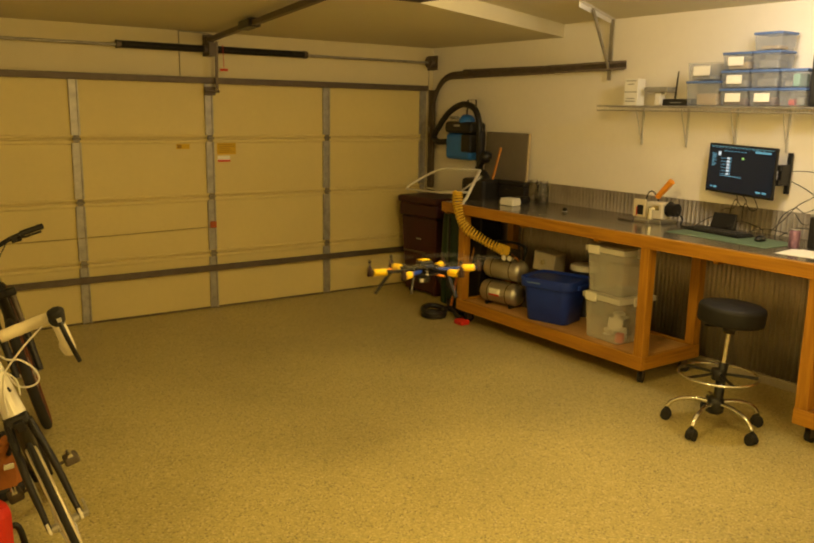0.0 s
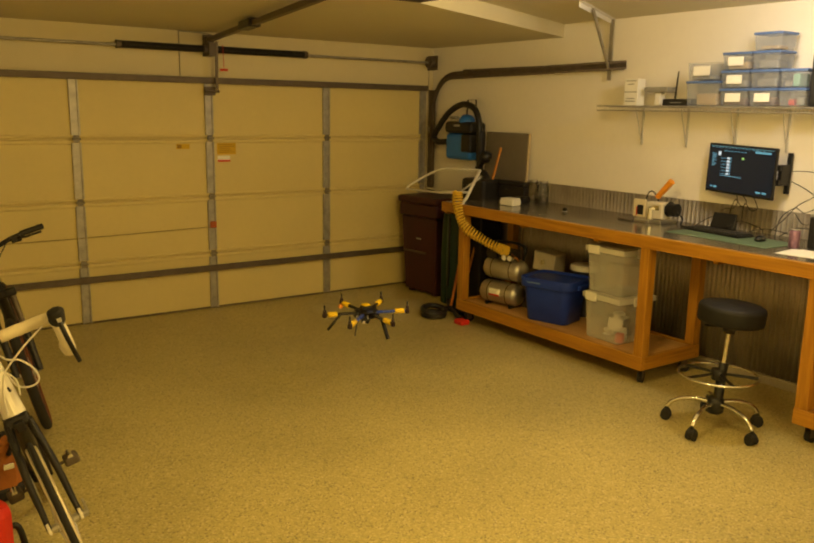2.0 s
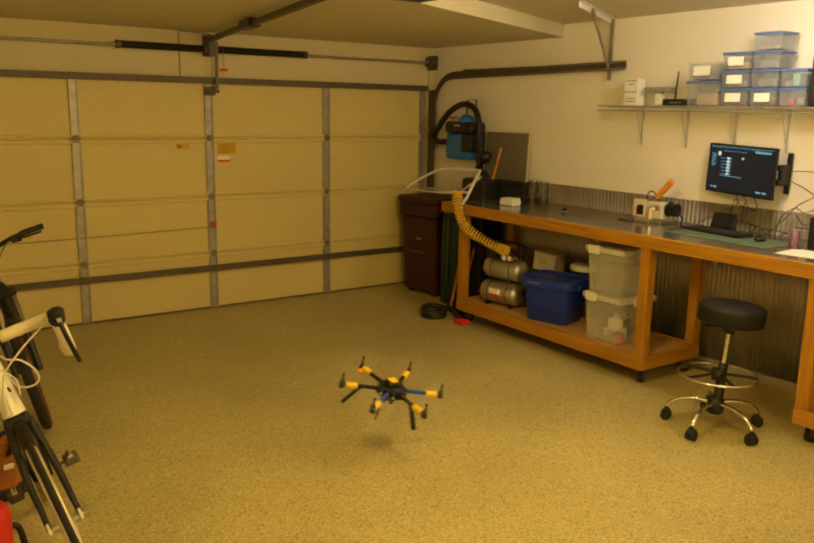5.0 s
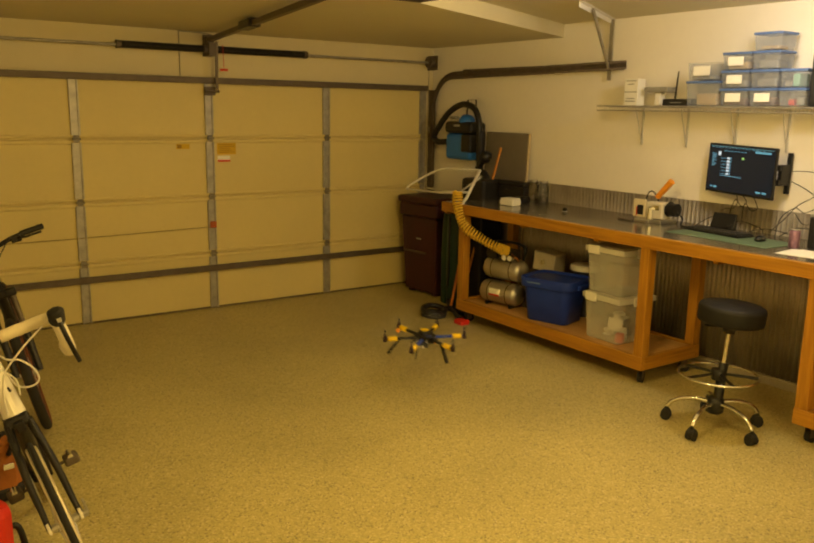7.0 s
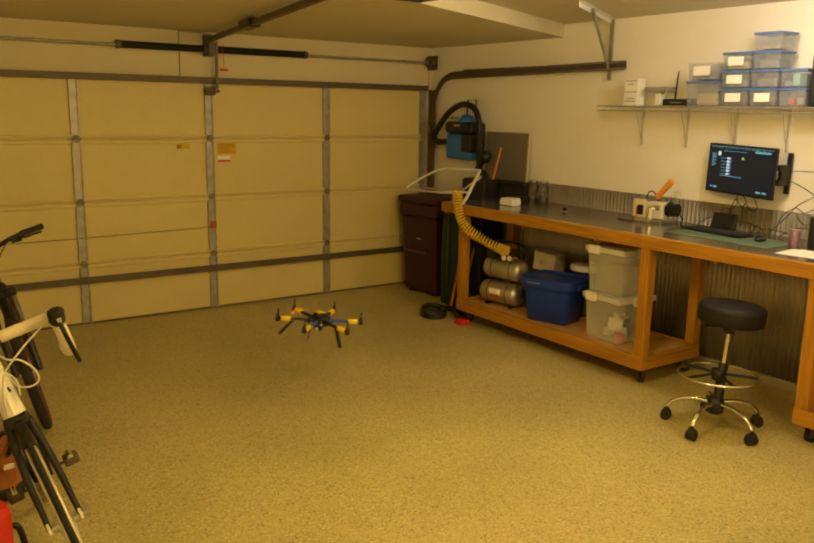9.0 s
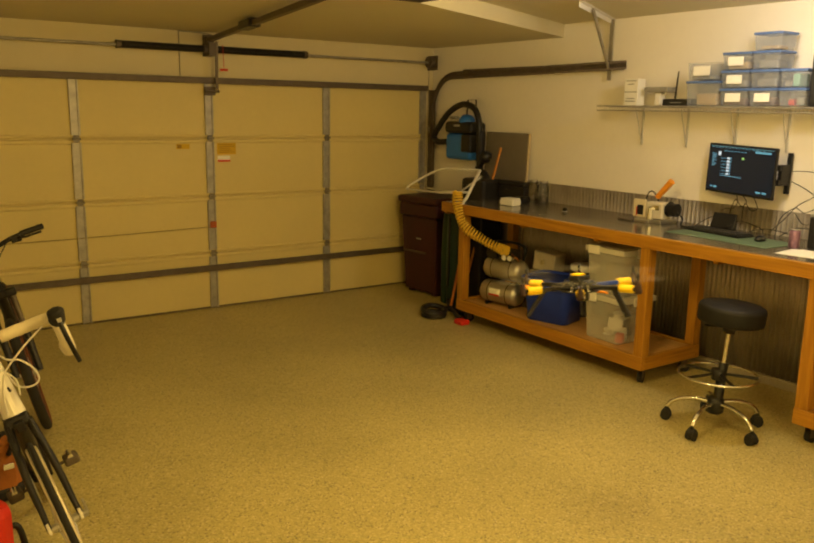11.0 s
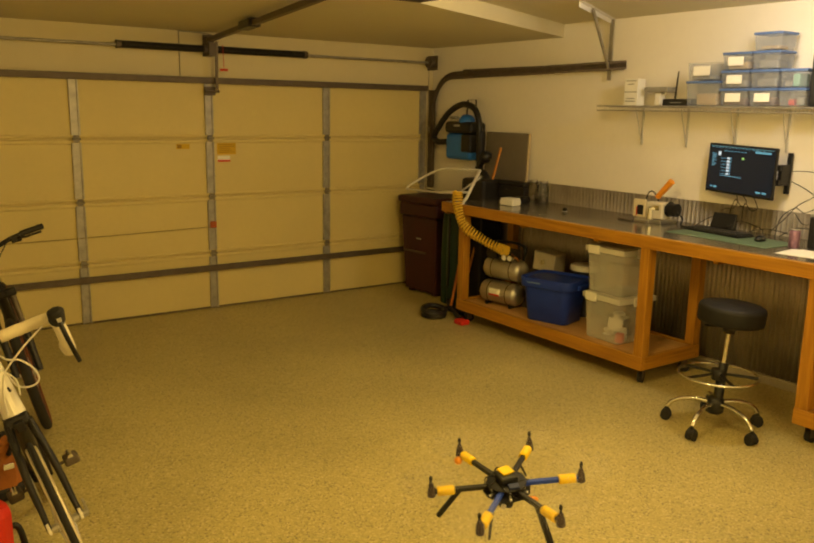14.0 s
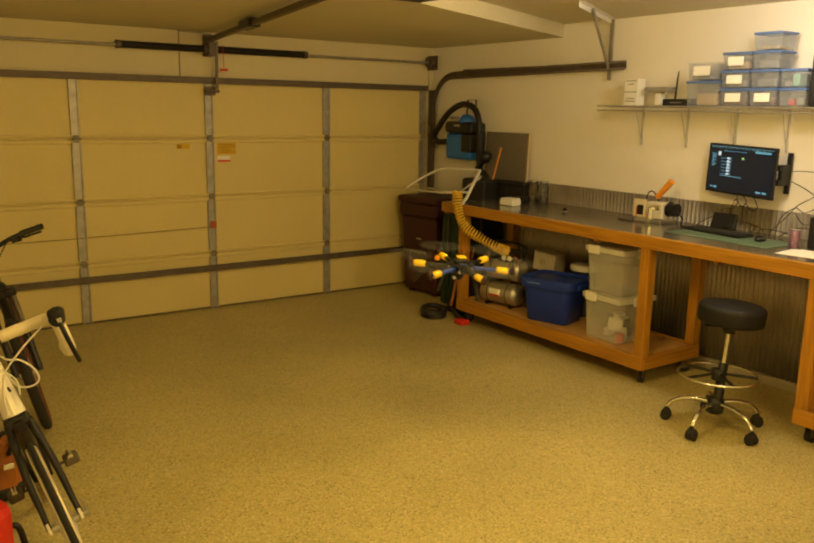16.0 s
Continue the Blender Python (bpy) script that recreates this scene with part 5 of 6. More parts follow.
def drop_bar_bike(m):
    b = thing("road_bicycle", m, "white road bicycle with white-taped drop handlebar, leaning", "bicycle")
    R = 0.338
    hub, crown, head = Vector((0, 0, R)), Vector((-0.145, 0, R + 0.40)), Vector((-0.205, 0, R + 0.63))
    bb, rear, seat = Vector((-0.60, 0, 0.27)), Vector((-0.99, 0, R)), Vector((-0.76, 0, 0.80))
    # the rims' pale colour carries the glint along rim and tyre
    wheel_parts(b, hub, R, 0.0125, mat("pale_glint_rim", (0.62, 0.55, 0.38), 0.35, 0.3), M_RUBBER)
    wheel_parts(b, rear, R, 0.0125, mat("pale_glint_rim", (0.62, 0.55, 0.38), 0.35, 0.3), M_RUBBER)
    fork = part("fork_crown", bx((-0.028, -0.045, -0.025), (0.024, 0.045, 0.03), 0.014, Matrix.Translation(crown) @ pose(0, 0, 0, 0, -16, 0)), M_CARBON, b, "black fork crown")
    for s in (-1, 1):
        pts = smooth_path([crown + Vector((0, s * 0.036, 0)), crown.lerp(hub, 0.5) + Vector((-0.012, s * 0.055, 0)), crown.lerp(hub, 0.85) + Vector((-0.012, s * 0.058, 0.0)), hub + Vector((0, s * 0.06, 0))], 6)
        part("fork_blade", tb(pts, [0.0165 - 0.007 * i / 18 for i in range(19)], 10), M_CARBON, fork)
        bm = B()
        box(bm, (-0.016, -0.006, -0.014), (0.016, 0.006, 0.03), 0.003, Matrix.Translation(hub + Vector((0, s * 0.06, 0))) @ pose(0, 0, 0, 0, -16, 0))
        part("dropout", bm, M_BIKEW, fork, "white fork tip")
    bm = B()
    rod(bm, hub + Vector((0, 0.066, 0)), hub + Vector((0, 0.085, 0)), 0.015, seg=10)
    box(bm, (-0.008, 0.08, -0.005), (0.008, 0.09, 0.06), 0.003, Matrix.Translation(hub))
    part("quick_release", bm, M_STEEL, fork)
    tubes = (("head_tube", crown + Vector((-0.004, 0, 0.03)), head, 0.042, 0.033, M_BIKEW), ("down_tube", crown.lerp(head, 0.25), bb, 0.031, 0.03, M_CARBON),
             ("top_tube", head + Vector((0.01, 0, -0.04)), seat, 0.025, 0.019, M_BIKEW), ("seat_tube", bb, seat, 0.018, 0.018, M_CARBON))
    for n, a, c, r0, r1, mm in tubes:
        part(n, rd(a, c, r0, r1, 16), mm, b)
    bm = B()
    for s in (-1, 1):
        rod(bm, bb + Vector((0, s * 0.03, 0)), rear + Vector((0, s * 0.06, 0)), 0.012)
        rod(bm, seat + Vector((0, s * 0.012, -0.03)), rear + Vector((0, s * 0.06, 0)), 0.009)
    part("rear_triangle", bm, M_CARBON, b)
    st = head + Vector((-0.005, 0, 0.08))
    clamp = head + Vector((0.105, 0, 0.115))
    bm = B()
    rod(bm, head, st + Vector((0, 0, 0.015)), 0.02, seg=14)
    rod(bm, st, clamp, 0.017, seg=14)
    rod(bm, clamp + Vector((0, -0.025, 0)), clamp + Vector((0, 0.025, 0)), 0.022, seg=14)
    part("stem", bm, M_CARBON, b)
    hb = part("handlebar", rd(clamp + Vector((0, -0.1, 0)), clamp + Vector((0, 0.1, 0)), 0.0135, seg=12), M_CARBON, b)
    for s in (-1, 1):
        pts = [clamp + Vector(v) for v in ((0, s * 0.06, 0), (0.0, s * 0.205, 0.0), (0.025, s * 0.243, 0.0), (0.085, s * 0.25, -0.004), (0.115, s * 0.252, -0.05), (0.09, s * 0.254, -0.11), (0.03, s * 0.255, -0.135), (-0.06, s * 0.257, -0.14))]
        path = smooth_path(pts, 6)
        part("bar_tape", tb(path, [0.0225 + 0.001 * (i % 2) for i in range(len(path))], 12), M_TAPE, hb, "white wrapped bar tape")
        h0 = clamp + Vector((0.095, s * 0.252, 0.0))
        bm = B()
        tube(bm, smooth_path([h0 + Vector((-0.03, 0, 0.008)), h0 + Vector((0.03, 0, 0.018)), h0 + Vector((0.06, 0, 0.05)), h0 + Vector((0.065, 0, 0.068))], 4), [0.024, 0.027, 0.028, 0.028, 0.028, 0.028, 0.029, 0.03, 0.03, 0.03, 0.028, 0.024, 0.014], 12)
        hood = part("brake_hood", bm, M_RUBBER, hb, "black brake hood")
        bm = B()
        tube(bm, smooth_path([h0 + Vector((0.065, 0, 0.03)), h0 + Vector((0.085, 0, -0.02)), h0 + Vector((0.08, s * 0.005, -0.09)), h0 + Vector((0.06, s * 0.012, -0.15))], 5), 0.0085, 8)
        part("brake_lever", bm, M_CARBON, hood)
        part("lever_badge", bx((0.0, -0.008, -0.006), (0.008, 0.008, 0.012), 0.002, Matrix.Translation(h0 + Vector((0.078, 0, 0.026)))), M_STEEL, hood)
    for pts in ([(-0.10, 0.02, 1.05), (-0.06, 0.05, 1.01), (-0.05, 0.09, 0.99), (-0.05, 0.12, 0.94), (-0.06, 0.122, 0.89), (-0.08, 0.09, 0.87), (-0.1, 0.05, 0.885), (-0.14, 0.035, 0.93)],
                [(-0.02, 0.20, 1.085), (-0.03, 0.13, 1.045), (-0.05, 0.07, 1.0), (-0.07, 0.02, 0.95), (-0.10, -0.01, 0.86), (-0.12, -0.02, 0.78)],
                [(-0.02, -0.20, 1.085), (-0.03, -0.09, 1.05), (-0.05, 0.0, 1.0), (-0.06, 0.05, 0.93), (-0.10, 0.045, 0.85)]):
        part("brake_cable", tb(smooth_path(pts, 8), 0.0036, 6), M_WHITE, hb, "white cable housing")
    for k in range(5):
        part("paint_mark", bx((0.0, -0.008 + 0.012 * (k % 2), 0), (0.0045, 0.004 + 0.012 * (k % 3), 0.02), 0.001, Matrix.Translation(crown.lerp(head, 0.2 + 0.15 * k) + Vector((0.037 - 0.002 * k, 0, 0))) @ pose(0, 0, 0, 20, -14, 0)), M_CARBON, b, "black paint mark")
    bm = B()
    box(bm, (0.018, -0.018, -0.03), (0.045, 0.018, 0.012), 0.006, Matrix.Translation(crown))
    for s in (-1, 1):
        box(bm, (0.012, s * 0.036 - 0.006, -0.075), (0.034, s * 0.036 + 0.006, 0.0), 0.003, Matrix.Translation(crown))
    part("front_brake", bm, M_CARBON, b, "black and silver caliper brake")
    bm = B()
    rod(bm, seat, seat + Vector((-0.05, 0, 0.16)), 0.0135)
    part("seat_post", bm, M_CARBON, b)
    bm = B()
    bmesh.ops.create_uvsphere(bm, u_segments=16, v_segments=8, radius=1, matrix=Matrix.Translation(seat + Vector((-0.05, 0, 0.19))) @ Matrix.Diagonal((0.135, 0.065, 0.028, 1)))
    part("saddle", bm, M_RUBBER, b)
    crank = part("chainring", rd(bb + Vector((0, -0.05, 0)), bb + Vector((0, -0.044, 0)), 0.1, seg=32), M_STEEL, b)
    for s, dx in ((1, 0.16), (-1, -0.16)):
        e = bb + Vector((dx * 0.3, s * 0.07, 0.045 * s))
        c = part("crank_arm", rd(bb + Vector((0, s * 0.065, 0)), e, 0.012, 0.010), M_STEEL, b)
        bm = B()
        rod(bm, e, e + Vector((0, s * 0.055, 0)), 0.007)
        box(bm, (-0.036, -0.032, -0.02), (0.036, 0.032, 0.02), 0.01, Matrix.Translation(e + Vector((0, s * 0.06, 0))))
        rod(bm, e + Vector((-0.02, s * 0.07, -0.02)), e + Vector((0.02, s * 0.07, 0.022)), 0.012, seg=10)
        part("pedal", bm, M_DGALV, c, "dull steel clip-in pedal")
        part("pedal_clip", rd(e + Vector((-0.03, s * 0.06, 0.022)), e + Vector((0.03, s * 0.06, 0.022)), 0.012, seg=10), M_CHROME, c, "chrome pedal clip")
    return b


def flat_bar_bike(m):
    b = thing("mountain_bicycle", m, "black and yellow mountain bicycle with flat bar, leaning", "bicycle")
    R = 0.345
    hub, crown, head = Vector((0, 0, R)), Vector((-0.16, 0, R + 0.46)), Vector((-0.21, 0, R + 0.60))
    bb, rear, seat = Vector((-0.68, 0, 0.30)), Vector((-1.08, 0, R)), Vector((-0.84, 0, 0.76))
    for c in (hub, rear):
        w = wheel_parts(b, c, R, 0.027, M_CARBON, M_RUBBER)
        for s in (-1, 1):
            part("side_wall", tb([c + Vector(((R - 0.034) * math.cos(2 * math.pi * i / 48), s * 0.0225, (R - 0.034) * math.sin(2 * math.pi * i / 48))) for i in range(48)], 0.007, 6, True), M_TAN, w, "reddish tyre side wall")
    bm = B()
    for s in (-1, 1):
        rod(bm, crown + Vector((0, s * 0.065, 0)), crown.lerp(hub, 0.5) + Vector((0, s * 0.065, 0)), 0.016)
    f = part("fork_stanchions", bm, M_DGALV, b)
    for s in (-1, 1):
        part("fork_lower", rd(crown.lerp(hub, 0.42) + Vector((0, s * 0.065, 0)), hub + Vector((0, s * 0.065, 0)), 0.023, 0.019, 14), M_CARBON, f)
    part("fork_crown", bx((-0.03, -0.09, -0.02), (0.03, 0.09, 0.03), 0.012, Matrix.Translation(crown)), M_CARBON, f)
    for n, a, c, r, mm in (("head_tube", crown, head, 0.029, M_CARBON), ("down_tube", crown.lerp(head, 0.3), bb, 0.03, M_CARBON), ("top_tube", head + Vector((0, 0, -0.04)), seat, 0.024, M_BIKEY), ("seat_tube", bb, seat, 0.018, M_CARBON)):
        part(n, rd(a, c, r, r, 14), mm, b)
    bm = B()
    for s in (-1, 1):
        rod(bm, bb + Vector((0, s * 0.03, 0)), rear + Vector((0, s * 0.06, 0)), 0.012)
        rod(bm, seat + Vector((0, s * 0.012, -0.03)), rear + Vector((0, s * 0.06, 0)), 0.01)
    part("rear_triangle", bm, M_CARBON, b)
    clamp = head + Vector((0.06, 0, 0.135))
    part("stem", rd(head, clamp, 0.02), M_CARBON, b)
    hb = part("handlebar", tb(smooth_path([clamp + Vector((-0.05, -0.34, 0.04)), clamp + Vector((-0.02, -0.18, 0.03)), clamp + Vector((0, -0.05, 0)), clamp + Vector((0, 0.05, 0)), clamp + Vector((-0.02, 0.18, 0.03)), clamp + Vector((-0.05, 0.34, 0.04))], 5), 0.013, 10), M_CARBON, b)
    for s in (-1, 1):
        g0, g1 = clamp + Vector((-0.035, s * 0.215, 0.034)), clamp + Vector((-0.051, s * 0.345, 0.041))
        part("grip", rd(g0, g1, 0.0175, seg=12), M_RUBBER, hb)
        bm = B()
        box(bm, (-0.02, -0.03, -0.025), (0.03, 0.03, 0.015), 0.008, Matrix.Translation(g0 + Vector((0.01, -s * 0.03, -0.01))))
        tube(bm, [g0 + Vector((0.03, -s * 0.03, -0.01)), g0 + Vector((0.06, s * 0.02, -0.015)), g0 + Vector((0.045, s * 0.11, -0.012))], 0.007, 6)
        part("brake_lever", bm, M_CARBON, hb)
        part("brake_cable", tb(smooth_path([g0 + Vector((0.03, -s * 0.05, 0)), g0 + Vector((0.14, -s * 0.1, -0.02)), clamp + Vector((0.12, s * 0.02, -0.12)), crown + Vector((0.04, s * 0.04, 0.0))], 8), 0.0035, 6), M_BLACK, hb)
    part("seat_post", rd(seat, seat + Vector((-0.06, 0, 0.2)), 0.0145), M_CARBON, b)
    bm = B()
    bmesh.ops.create_uvsphere(bm, u_segments=16, v_segments=8, radius=1, matrix=Matrix.Translation(seat + Vector((-0.06, 0, 0.23))) @ Matrix.Diagonal((0.14, 0.07, 0.03, 1)))
    part("saddle", bm, M_RUBBER, b)
    part("chainring", rd(bb + Vector((0, -0.05, 0)), bb + Vector((0, -0.044, 0)), 0.09, seg=28), M_DGALV, b)
    for s, dx in ((1, 0.12), (-1, -0.12)):
        e = bb + Vector((dx * 0.5, s * 0.07, 0.16 * s))
        c = part("crank_arm", rd(bb + Vector((0, s * 0.065, 0)), e, 0.012, 0.010), M_CARBON, b)
        part("pedal", bx((-0.045, -0.04, -0.012), (0.045, 0.04, 0.012), 0.005, Matrix.Translation(e + Vector((0, s * 0.05, 0)))), M_CARBON, c)
    return b


drop_bar_bike(pose(-2.105, -4.13, 0.005) @ pose(0, 0, 0, 0, 0, -91) @ pose(0, 0, 0, 17, 0, 0))
flat_bar_bike(pose(-1.92, -2.25, 0.005) @ pose(0, 0, 0, 0, 0, -96) @ pose(0, 0, 0, 14, 0, 0))
rc = thing("fuel_can", pose(-2.49, -3.82, 0.0, 0, 0, 20), "red plastic can standing by the bicycle", "can")
part("tank", bx((-0.12, -0.12, 0.0), (0.12, 0.12, 0.35), 0.05), M_RED, rc)
part("spout", tb(smooth_path([(0.115, -0.03, 0.2), (0.15, -0.05, 0.21), (0.17, -0.06, 0.14), (0.18, -0.06, 0.04)]), 0.013, 10), M_BLACK, rc)


bg = thing("tool_bag", pose(-2.33, -3.05, 0.0, 0, 0, 8), "orange-brown canvas tool bag on the floor", "bag")
M_CANVAS = mat("orange_canvas", (0.42, 0.15, 0.03), 0.85, vary=0.2, bump=0.4)
part("pouch", bx((-0.14, -0.1, 0.0), (0.125, 0.1, 0.30), 0.04), M_CANVAS, bg)
part("handle", tb(smooth_path([(0.06, -0.1, 0.24), (0.08, -0.12, 0.33), (0.03, -0.12, 0.36), (-0.02, -0.1, 0.26)]), 0.012, 8), M_BLACK, bg)
part("buckle", bx((0.03, -0.112, 0.17), (0.08, -0.101, 0.2), 0.003), M_CHROME, bg)
part("base", bx((-0.145, -0.105, 0.0), (0.13, 0.105, 0.09), 0.03), M_BLACK, bg)


# ---------- the drone ----------
def drone():
    d = thing("hexacopter", pose(0, 0, 1), "black six-arm drone with yellow bands, in flight", "drone")
    M_DMAT = mat("matt_black_plate", (0.010, 0.010, 0.012), 0.6, vary=0.3, scale=40)
    M_MOTOR = mat("dark_brown_motor", (0.034, 0.015, 0.014), 0.5, 0.2, vary=0.2)
    lower = part("lower_plate", lt([(0.0, -0.020), (0.088, -0.020), (0.09, -0.018), (0.088, -0.016), (0.0, -0.016)], 12, pose(0, 0, 0, 0, 0, 16)), M_DMAT, d)
    upper = part("upper_plate", lt([(0.0, 0.014), (0.074, 0.014), (0.076, 0.016), (0.074, 0.018), (0.0, 0.018)], 12, pose(0, 0, 0, 0, 0, 16)), M_DMAT, d)
    for k in range(6):
        a = math.radians(46 + 60 * k)
        c = Vector((0.07 * math.cos(a), 0.07 * math.sin(a), 0))
        part("standoff", rd(c + Vector((0, 0, -0.0158)), c + Vector((0, 0, 0.0138)), 0.0035, seg=8), M_STEEL, lower)
        part("screw_cap", rd(c * 1.12 + Vector((0, 0, -0.0158)), c * 1.12 + Vector((0, 0, -0.011)), 0.005, seg=8), M_PAPER, lower, "pale screw cap")
    part("electronics", bx((-0.05, -0.045, -0.0155), (0.05, 0.045, 0.0135), 0.006), M_DMAT, d)
    part("controller", bx((-0.036, -0.032, 0.0182), (0.036, 0.032, 0.048), 0.007, pose(0, 0, 0, 0, 0, 30)), M_BLACK, d, "black flight controller box")
    bt = part("battery", bx((-0.024, -0.024, 0.0482), (0.024, 0.024, 0.056), 0.003, pose(-0.004, 0.012, 0, 0, 0, 40)), M_YEL, d, "yellow top pad")
    part("receiver", bx((-0.02, -0.014, 0.0), (0.02, 0.014, 0.012), 0.003, pose(0.03, -0.045, 0.0185, 0, 0, 20)), mat("dark_blue_case", (0.02, 0.03, 0.10), 0.4), d, "dark blue receiver")
    for k in range(7):
        a = 0.9 * k
        p0 = Vector((0.05 * math.cos(a), 0.05 * math.sin(a), 0.02))
        p1 = Vector((0.082 * math.cos(a + 0.3), 0.082 * math.sin(a + 0.3), 0.012 + 0.006 * (k % 3)))
        p2 = Vector((0.075 * math.cos(a + 0.8), 0.075 * math.sin(a + 0.8), -0.014))
        part("wire", tb(smooth_path([p0, p1, p2], 5), 0.0028, 5), M_BLACK, d)
    part("connector", tb(smooth_path([(0.06, -0.03, -0.02), (0.085, -0.035, -0.026), (0.105, -0.028, -0.03), (0.115, -0.035, -0.034)], 4), 0.006, 6), M_ORANGE, d, "orange power connector")
    part("camera_pod", bx((-0.028, -0.07, -0.058), (0.028, -0.01, -0.0202), 0.012), M_BLACK, d, "black underslung camera pod")
    part("lens", rd((-0.006, -0.0705, -0.044), (-0.006, -0.078, -0.044), 0.0095, seg=14), mat("pale_cap", (0.55, 0.52, 0.46), 0.6), d, "pale camera lens cap")
    L = 0.28
    for k in range(6):
        a = math.radians(16 + 60 * k)
        u = Vector((math.cos(a), math.sin(a), 0))
        n = Vector((-u.y, u.x, 0))
        turn = pose(0, 0, 0, 0, 0, 16 + 60 * k)
        blue = k in (0, 4)
        arm = part("arm", bx((0.055, -0.0092, -0.0088), (L - 0.012, 0.0092, 0.0088), 0.003, turn), M_ARMBLUE if blue else M_CARBON, d, "blue square-tube arm" if blue else "black square-tube arm")
        part("band", lt([(0.0, L - 0.085), (0.0160, L - 0.085), (0.0180, L - 0.082), (0.0180, L - 0.024), (0.0160, L - 0.021), (0.0, L - 0.021)], 20, turn @ pose(0, 0, 0, 0, 90, 0)), M_YEL, arm, "yellow foam band")
        if k == 2:
            bm = B()
            bmesh.ops.create_uvsphere(bm, u_segments=14, v_segments=8, radius=0.0165, matrix=Matrix.Translation(u * (L - 0.012) + n * 0.018 + Vector((0, 0, -0.022))))
            for f in bm.faces:
                f.smooth = True
            part("marker_ball", bm, M_ORANGE, arm, "orange marker ball")
        motor = part("motor", lt([(0.0130, -0.019), (0.0160, -0.016), (0.0160, -0.004), (0.0138, 0.012), (0.0108, 0.024), (0.0080, 0.034), (0.0055, 0.037)], 20, Matrix.Translation(u * L)), M_MOTOR, arm, "dark brown bell-shaped motor")
        part("shaft", lt([(0.0048, 0.0362), (0.0045, 0.047), (0.0066, 0.050), (0.0066, 0.058), (0.0045, 0.066), (0.0, 0.067)], 14, Matrix.Translation(u * L)), M_BLACK, motor)
        part("propeller", lt([(0.0075, 0.0475), (0.118, 0.0478), (0.118, 0.0482), (0.0075, 0.0486)], 32, Matrix.Translation(u * L)), M_CLEARPROP, motor, "spinning pale propeller")
        if k == 3:
            bm = B()
            box(bm, (-0.0085, -0.0085, -0.132), (0.0085, 0.0085, 0.004), 0.003, turn @ pose(0.178, 0, -0.006, 0, -39, 0))
            part("landing_leg", bm, M_CARBON, arm)
        elif k in (1, 4):
            part("landing_leg", rd(u * 0.152, u * 0.212 + n * (0.006 if k == 4 else -0.006) + Vector((0, 0, -0.092)), 0.0056, 0.0046, 8), M_CARBON, arm)
        elif k == 5:
            a0, a1 = u * 0.166, u * 0.231 + Vector((0, 0, -0.122))
            m = Matrix.Translation((a0 + a1) / 2) @ (a1 - a0).to_track_quat("Z", "Y").to_matrix().to_4x4()
            part("landing_leg", bx((-0.0085, -0.012, -0.07), (0.0085, 0.012, 0.07), 0.003, m), M_CARBON, arm)
    return d


hexacopter = drone()


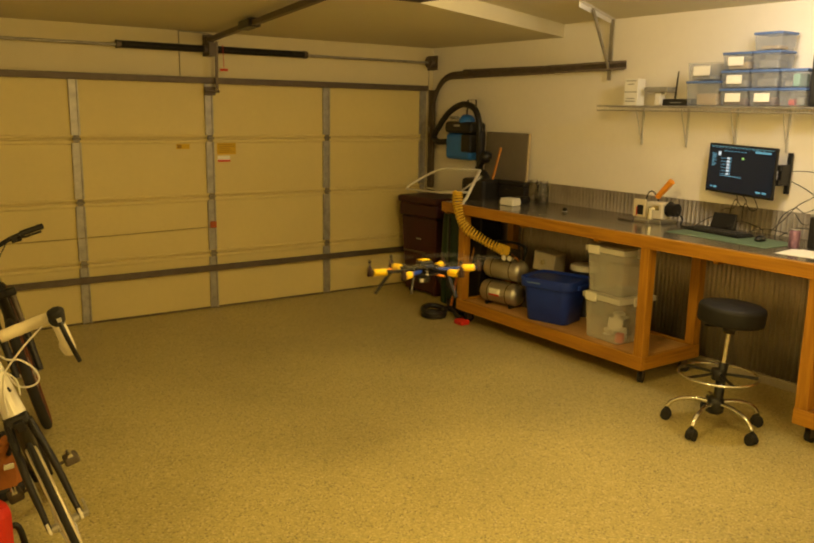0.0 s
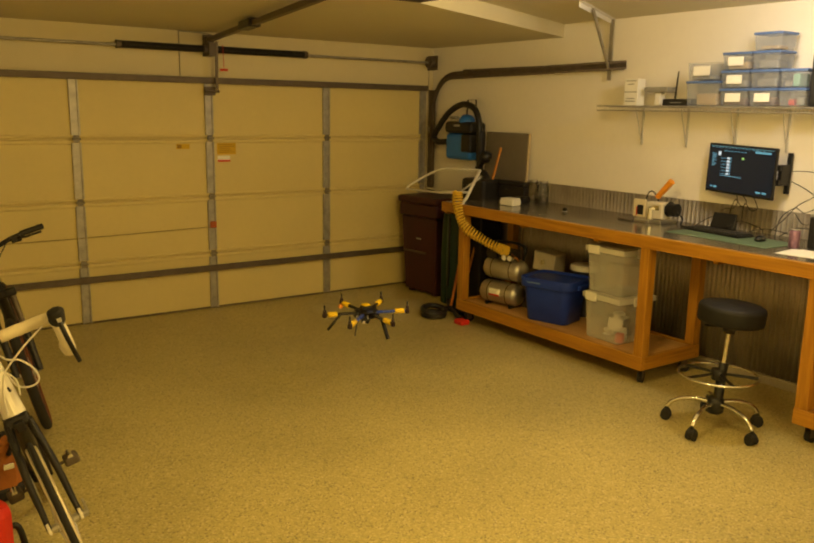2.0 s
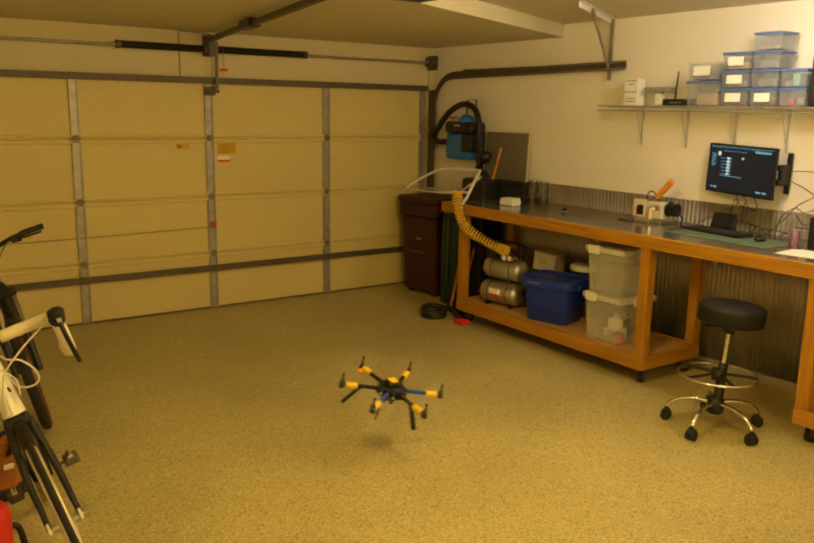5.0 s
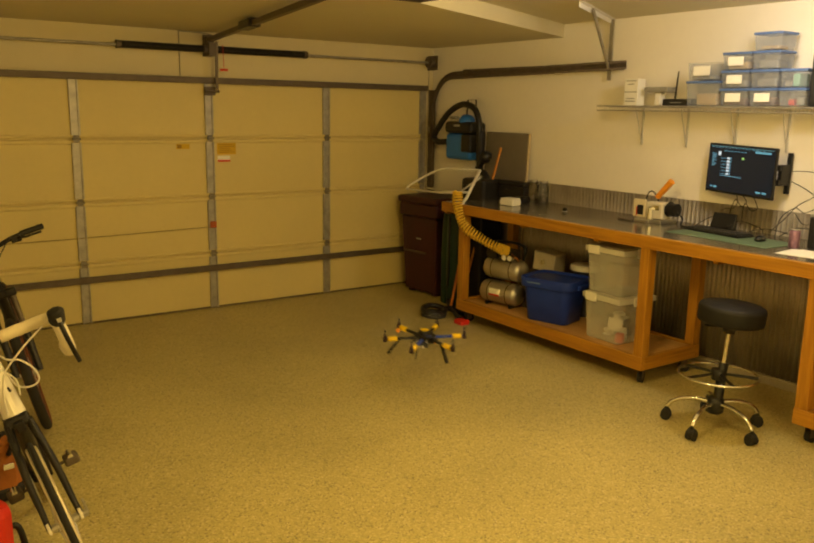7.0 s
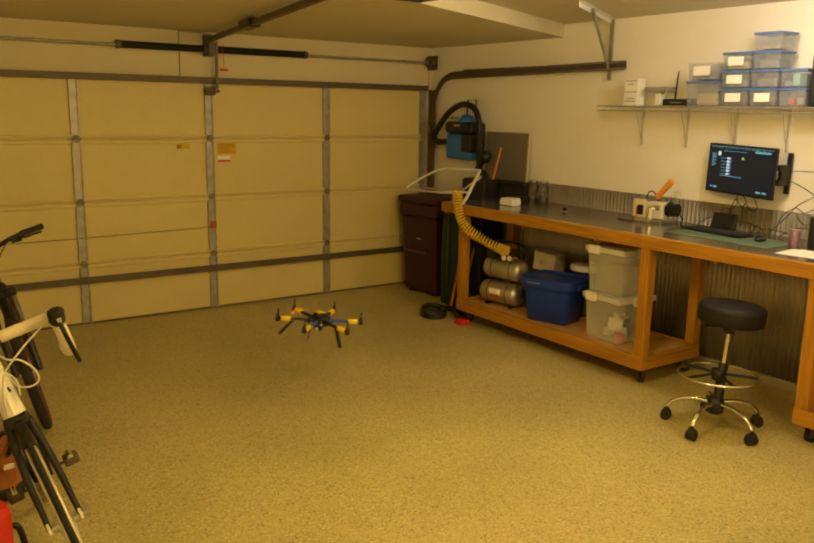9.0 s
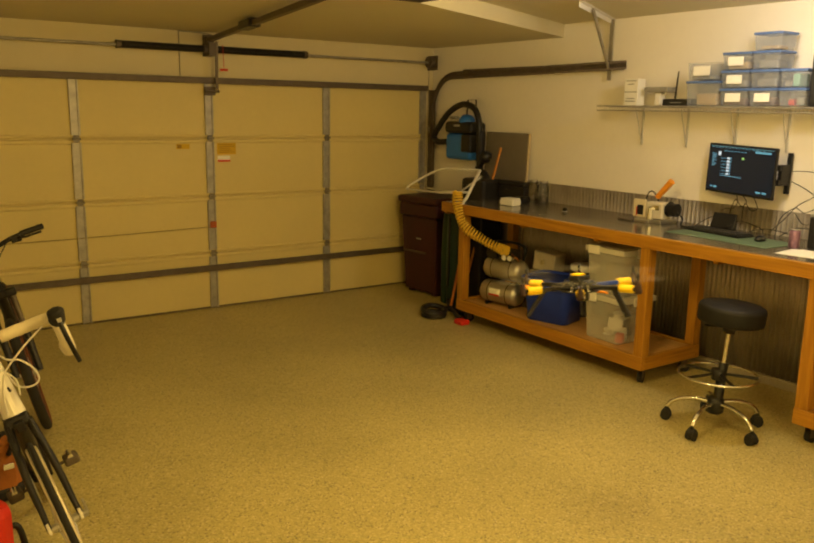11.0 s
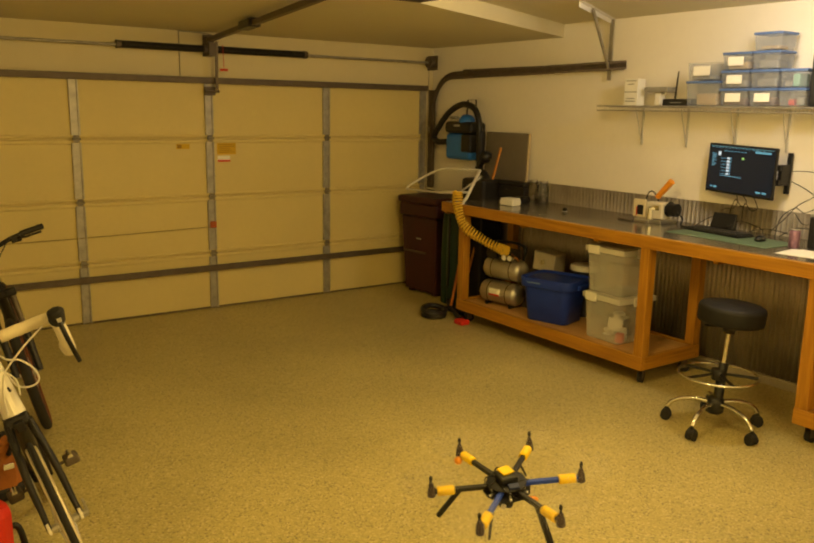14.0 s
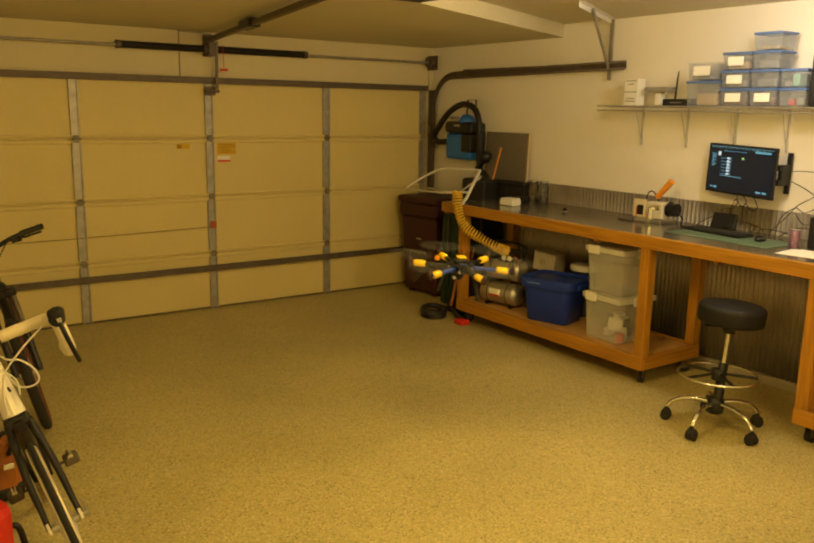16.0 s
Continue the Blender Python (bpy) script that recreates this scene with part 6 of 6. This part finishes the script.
def motions():
    walk(hexacopter, [
    (0.0, pose(-0.381, -3.911, 1.089, -4.4, -3.8, -42.4)),
    (0.2, pose(-0.397, -3.635, 1.061, 10.4, 3.6, -41.1)),
    (0.5, pose(-0.158, -2.941, 0.856, 22.4, 7.4, -40.2)),
    (0.7, pose(-0.195, -2.842, 0.748, 8.8, 3.9, -40.2)),
    (1.0, pose(-0.301, -2.787, 0.658, 3.3, -0.1, -40.3)),
    (1.2, pose(-0.388, -2.754, 0.600, -0.9, 20.6, -39.7)),
    (1.5, pose(-0.191, -2.702, 0.550, 7.7, -3.4, -40.9)),
    (1.7, pose(-0.089, -2.709, 0.552, 6.5, -3.5, -40.6)),
    (2.0, pose(0.020, -2.710, 0.546, 4.7, -0.2, -39.9)),
    (2.2, pose(0.028, -2.766, 0.555, 4.8, -0.3, -41.3)),
    (2.5, pose(-0.030, -2.827, 0.562, 18.0, -27.3, -42.7)),
    (2.7, pose(-0.258, -2.847, 0.513, 3.0, -10.9, -43.7)),
    (3.0, pose(-0.652, -2.742, 0.456, -10.0, 35.0, -44.4)),
    (3.2, pose(-0.686, -2.765, 0.422, -3.3, 10.2, -44.4)),
    (3.5, pose(-0.677, -2.867, 0.456, 6.6, -0.4, -44.9)),
    (4.0, pose(-0.839, -3.214, 0.535, 8.4, 10.8, -39.5)),
    (4.2, pose(-0.833, -3.334, 0.502, 8.3, 13.0, -39.0)),
    (6.3, pose(0.395, -3.835, 0.335, -0.8, -1.6, -39.5)),
    (6.5, pose(0.360, -3.664, 0.362, -0.9, -5.2, -37.6)),
    (6.7, pose(0.320, -3.430, 0.386, 0.9, -3.1, -38.7)),
    (7.0, pose(0.415, -2.845, 0.347, 3.6, 0.6, -40.2)),
    (7.2, pose(0.436, -2.478, 0.352, 5.6, 3.1, -40.5)),
    (7.5, pose(0.444, -1.997, 0.378, 13.6, 6.0, -41.1)),
    (7.7, pose(0.366, -1.851, 0.398, 14.3, 5.1, -40.0)),
    (8.0, pose(0.319, -1.653, 0.359, 12.9, 5.9, -38.7)),
    (8.2, pose(0.280, -1.606, 0.306, 10.5, 4.8, -37.8)),
    (8.5, pose(0.068, -1.849, 0.309, 7.0, 1.2, -36.4)),
    (8.7, pose(-0.056, -2.031, 0.352, 1.6, 4.5, -35.7)),
    (9.0, pose(-0.259, -2.570, 0.501, 1.0, 6.4, -35.2)),
    (9.2, pose(-0.274, -2.800, 0.565, 1.0, -1.6, -34.5)),
    (11.3, pose(-0.093, -4.887, 1.152, -4.9, -3.8, -30.9)),
    (11.5, pose(-0.090, -4.945, 1.140, -0.9, -1.7, -29.8)),
    (11.7, pose(-0.093, -4.985, 1.130, 1.9, 0.8, -28.9)),
    (12.0, pose(-0.162, -5.104, 1.062, 3.2, -1.1, -27.3)),
    (12.2, pose(-0.179, -5.138, 1.016, 4.5, -0.5, -32.4)),
    (12.5, pose(-0.300, -5.275, 0.897, 6.5, -0.7, -39.9)),
    (12.7, pose(-0.364, -5.316, 0.802, 4.2, -4.4, -43.8)),
    (13.0, pose(-0.533, -5.345, 0.734, 3.6, -7.6, -48.7)),
    (13.2, pose(-0.677, -5.291, 0.709, 4.9, 1.0, -47.6)),
    (13.5, pose(-0.762, -5.154, 0.592, 2.8, 9.5, -46.8)),
    (13.7, pose(-0.792, -5.126, 0.553, 6.5, 3.7, -46.5)),
    (14.0, pose(-0.863, -5.113, 0.538, 8.6, -2.7, -46.6)),
    (14.2, pose(-0.923, -5.090, 0.561, 3.6, -2.1, -46.4)),
    (14.5, pose(-0.971, -5.026, 0.622, -9.4, 15.7, -46.5)),
    (14.7, pose(-0.870, -5.003, 0.694, -2.4, 9.9, -48.0)),
    (15.0, pose(-0.556, -4.892, 0.787, 8.0, -5.3, -51.0)),
    (15.2, pose(-0.405, -4.828, 0.858, 2.3, -6.0, -52.8)),
    (15.5, pose(-0.276, -4.533, 0.960, -2.6, -6.5, -53.4)),
    (15.6, pose(-0.239, -4.396, 0.981, -1.5, -4.6, -54.3)),
    (15.7, pose(-0.195, -4.266, 1.019, 0.7, -2.6, -55.4)),
    (16.0, pose(-0.050, -3.793, 1.053, 3.2, 3.8, -58.5)),
    ])


motions()
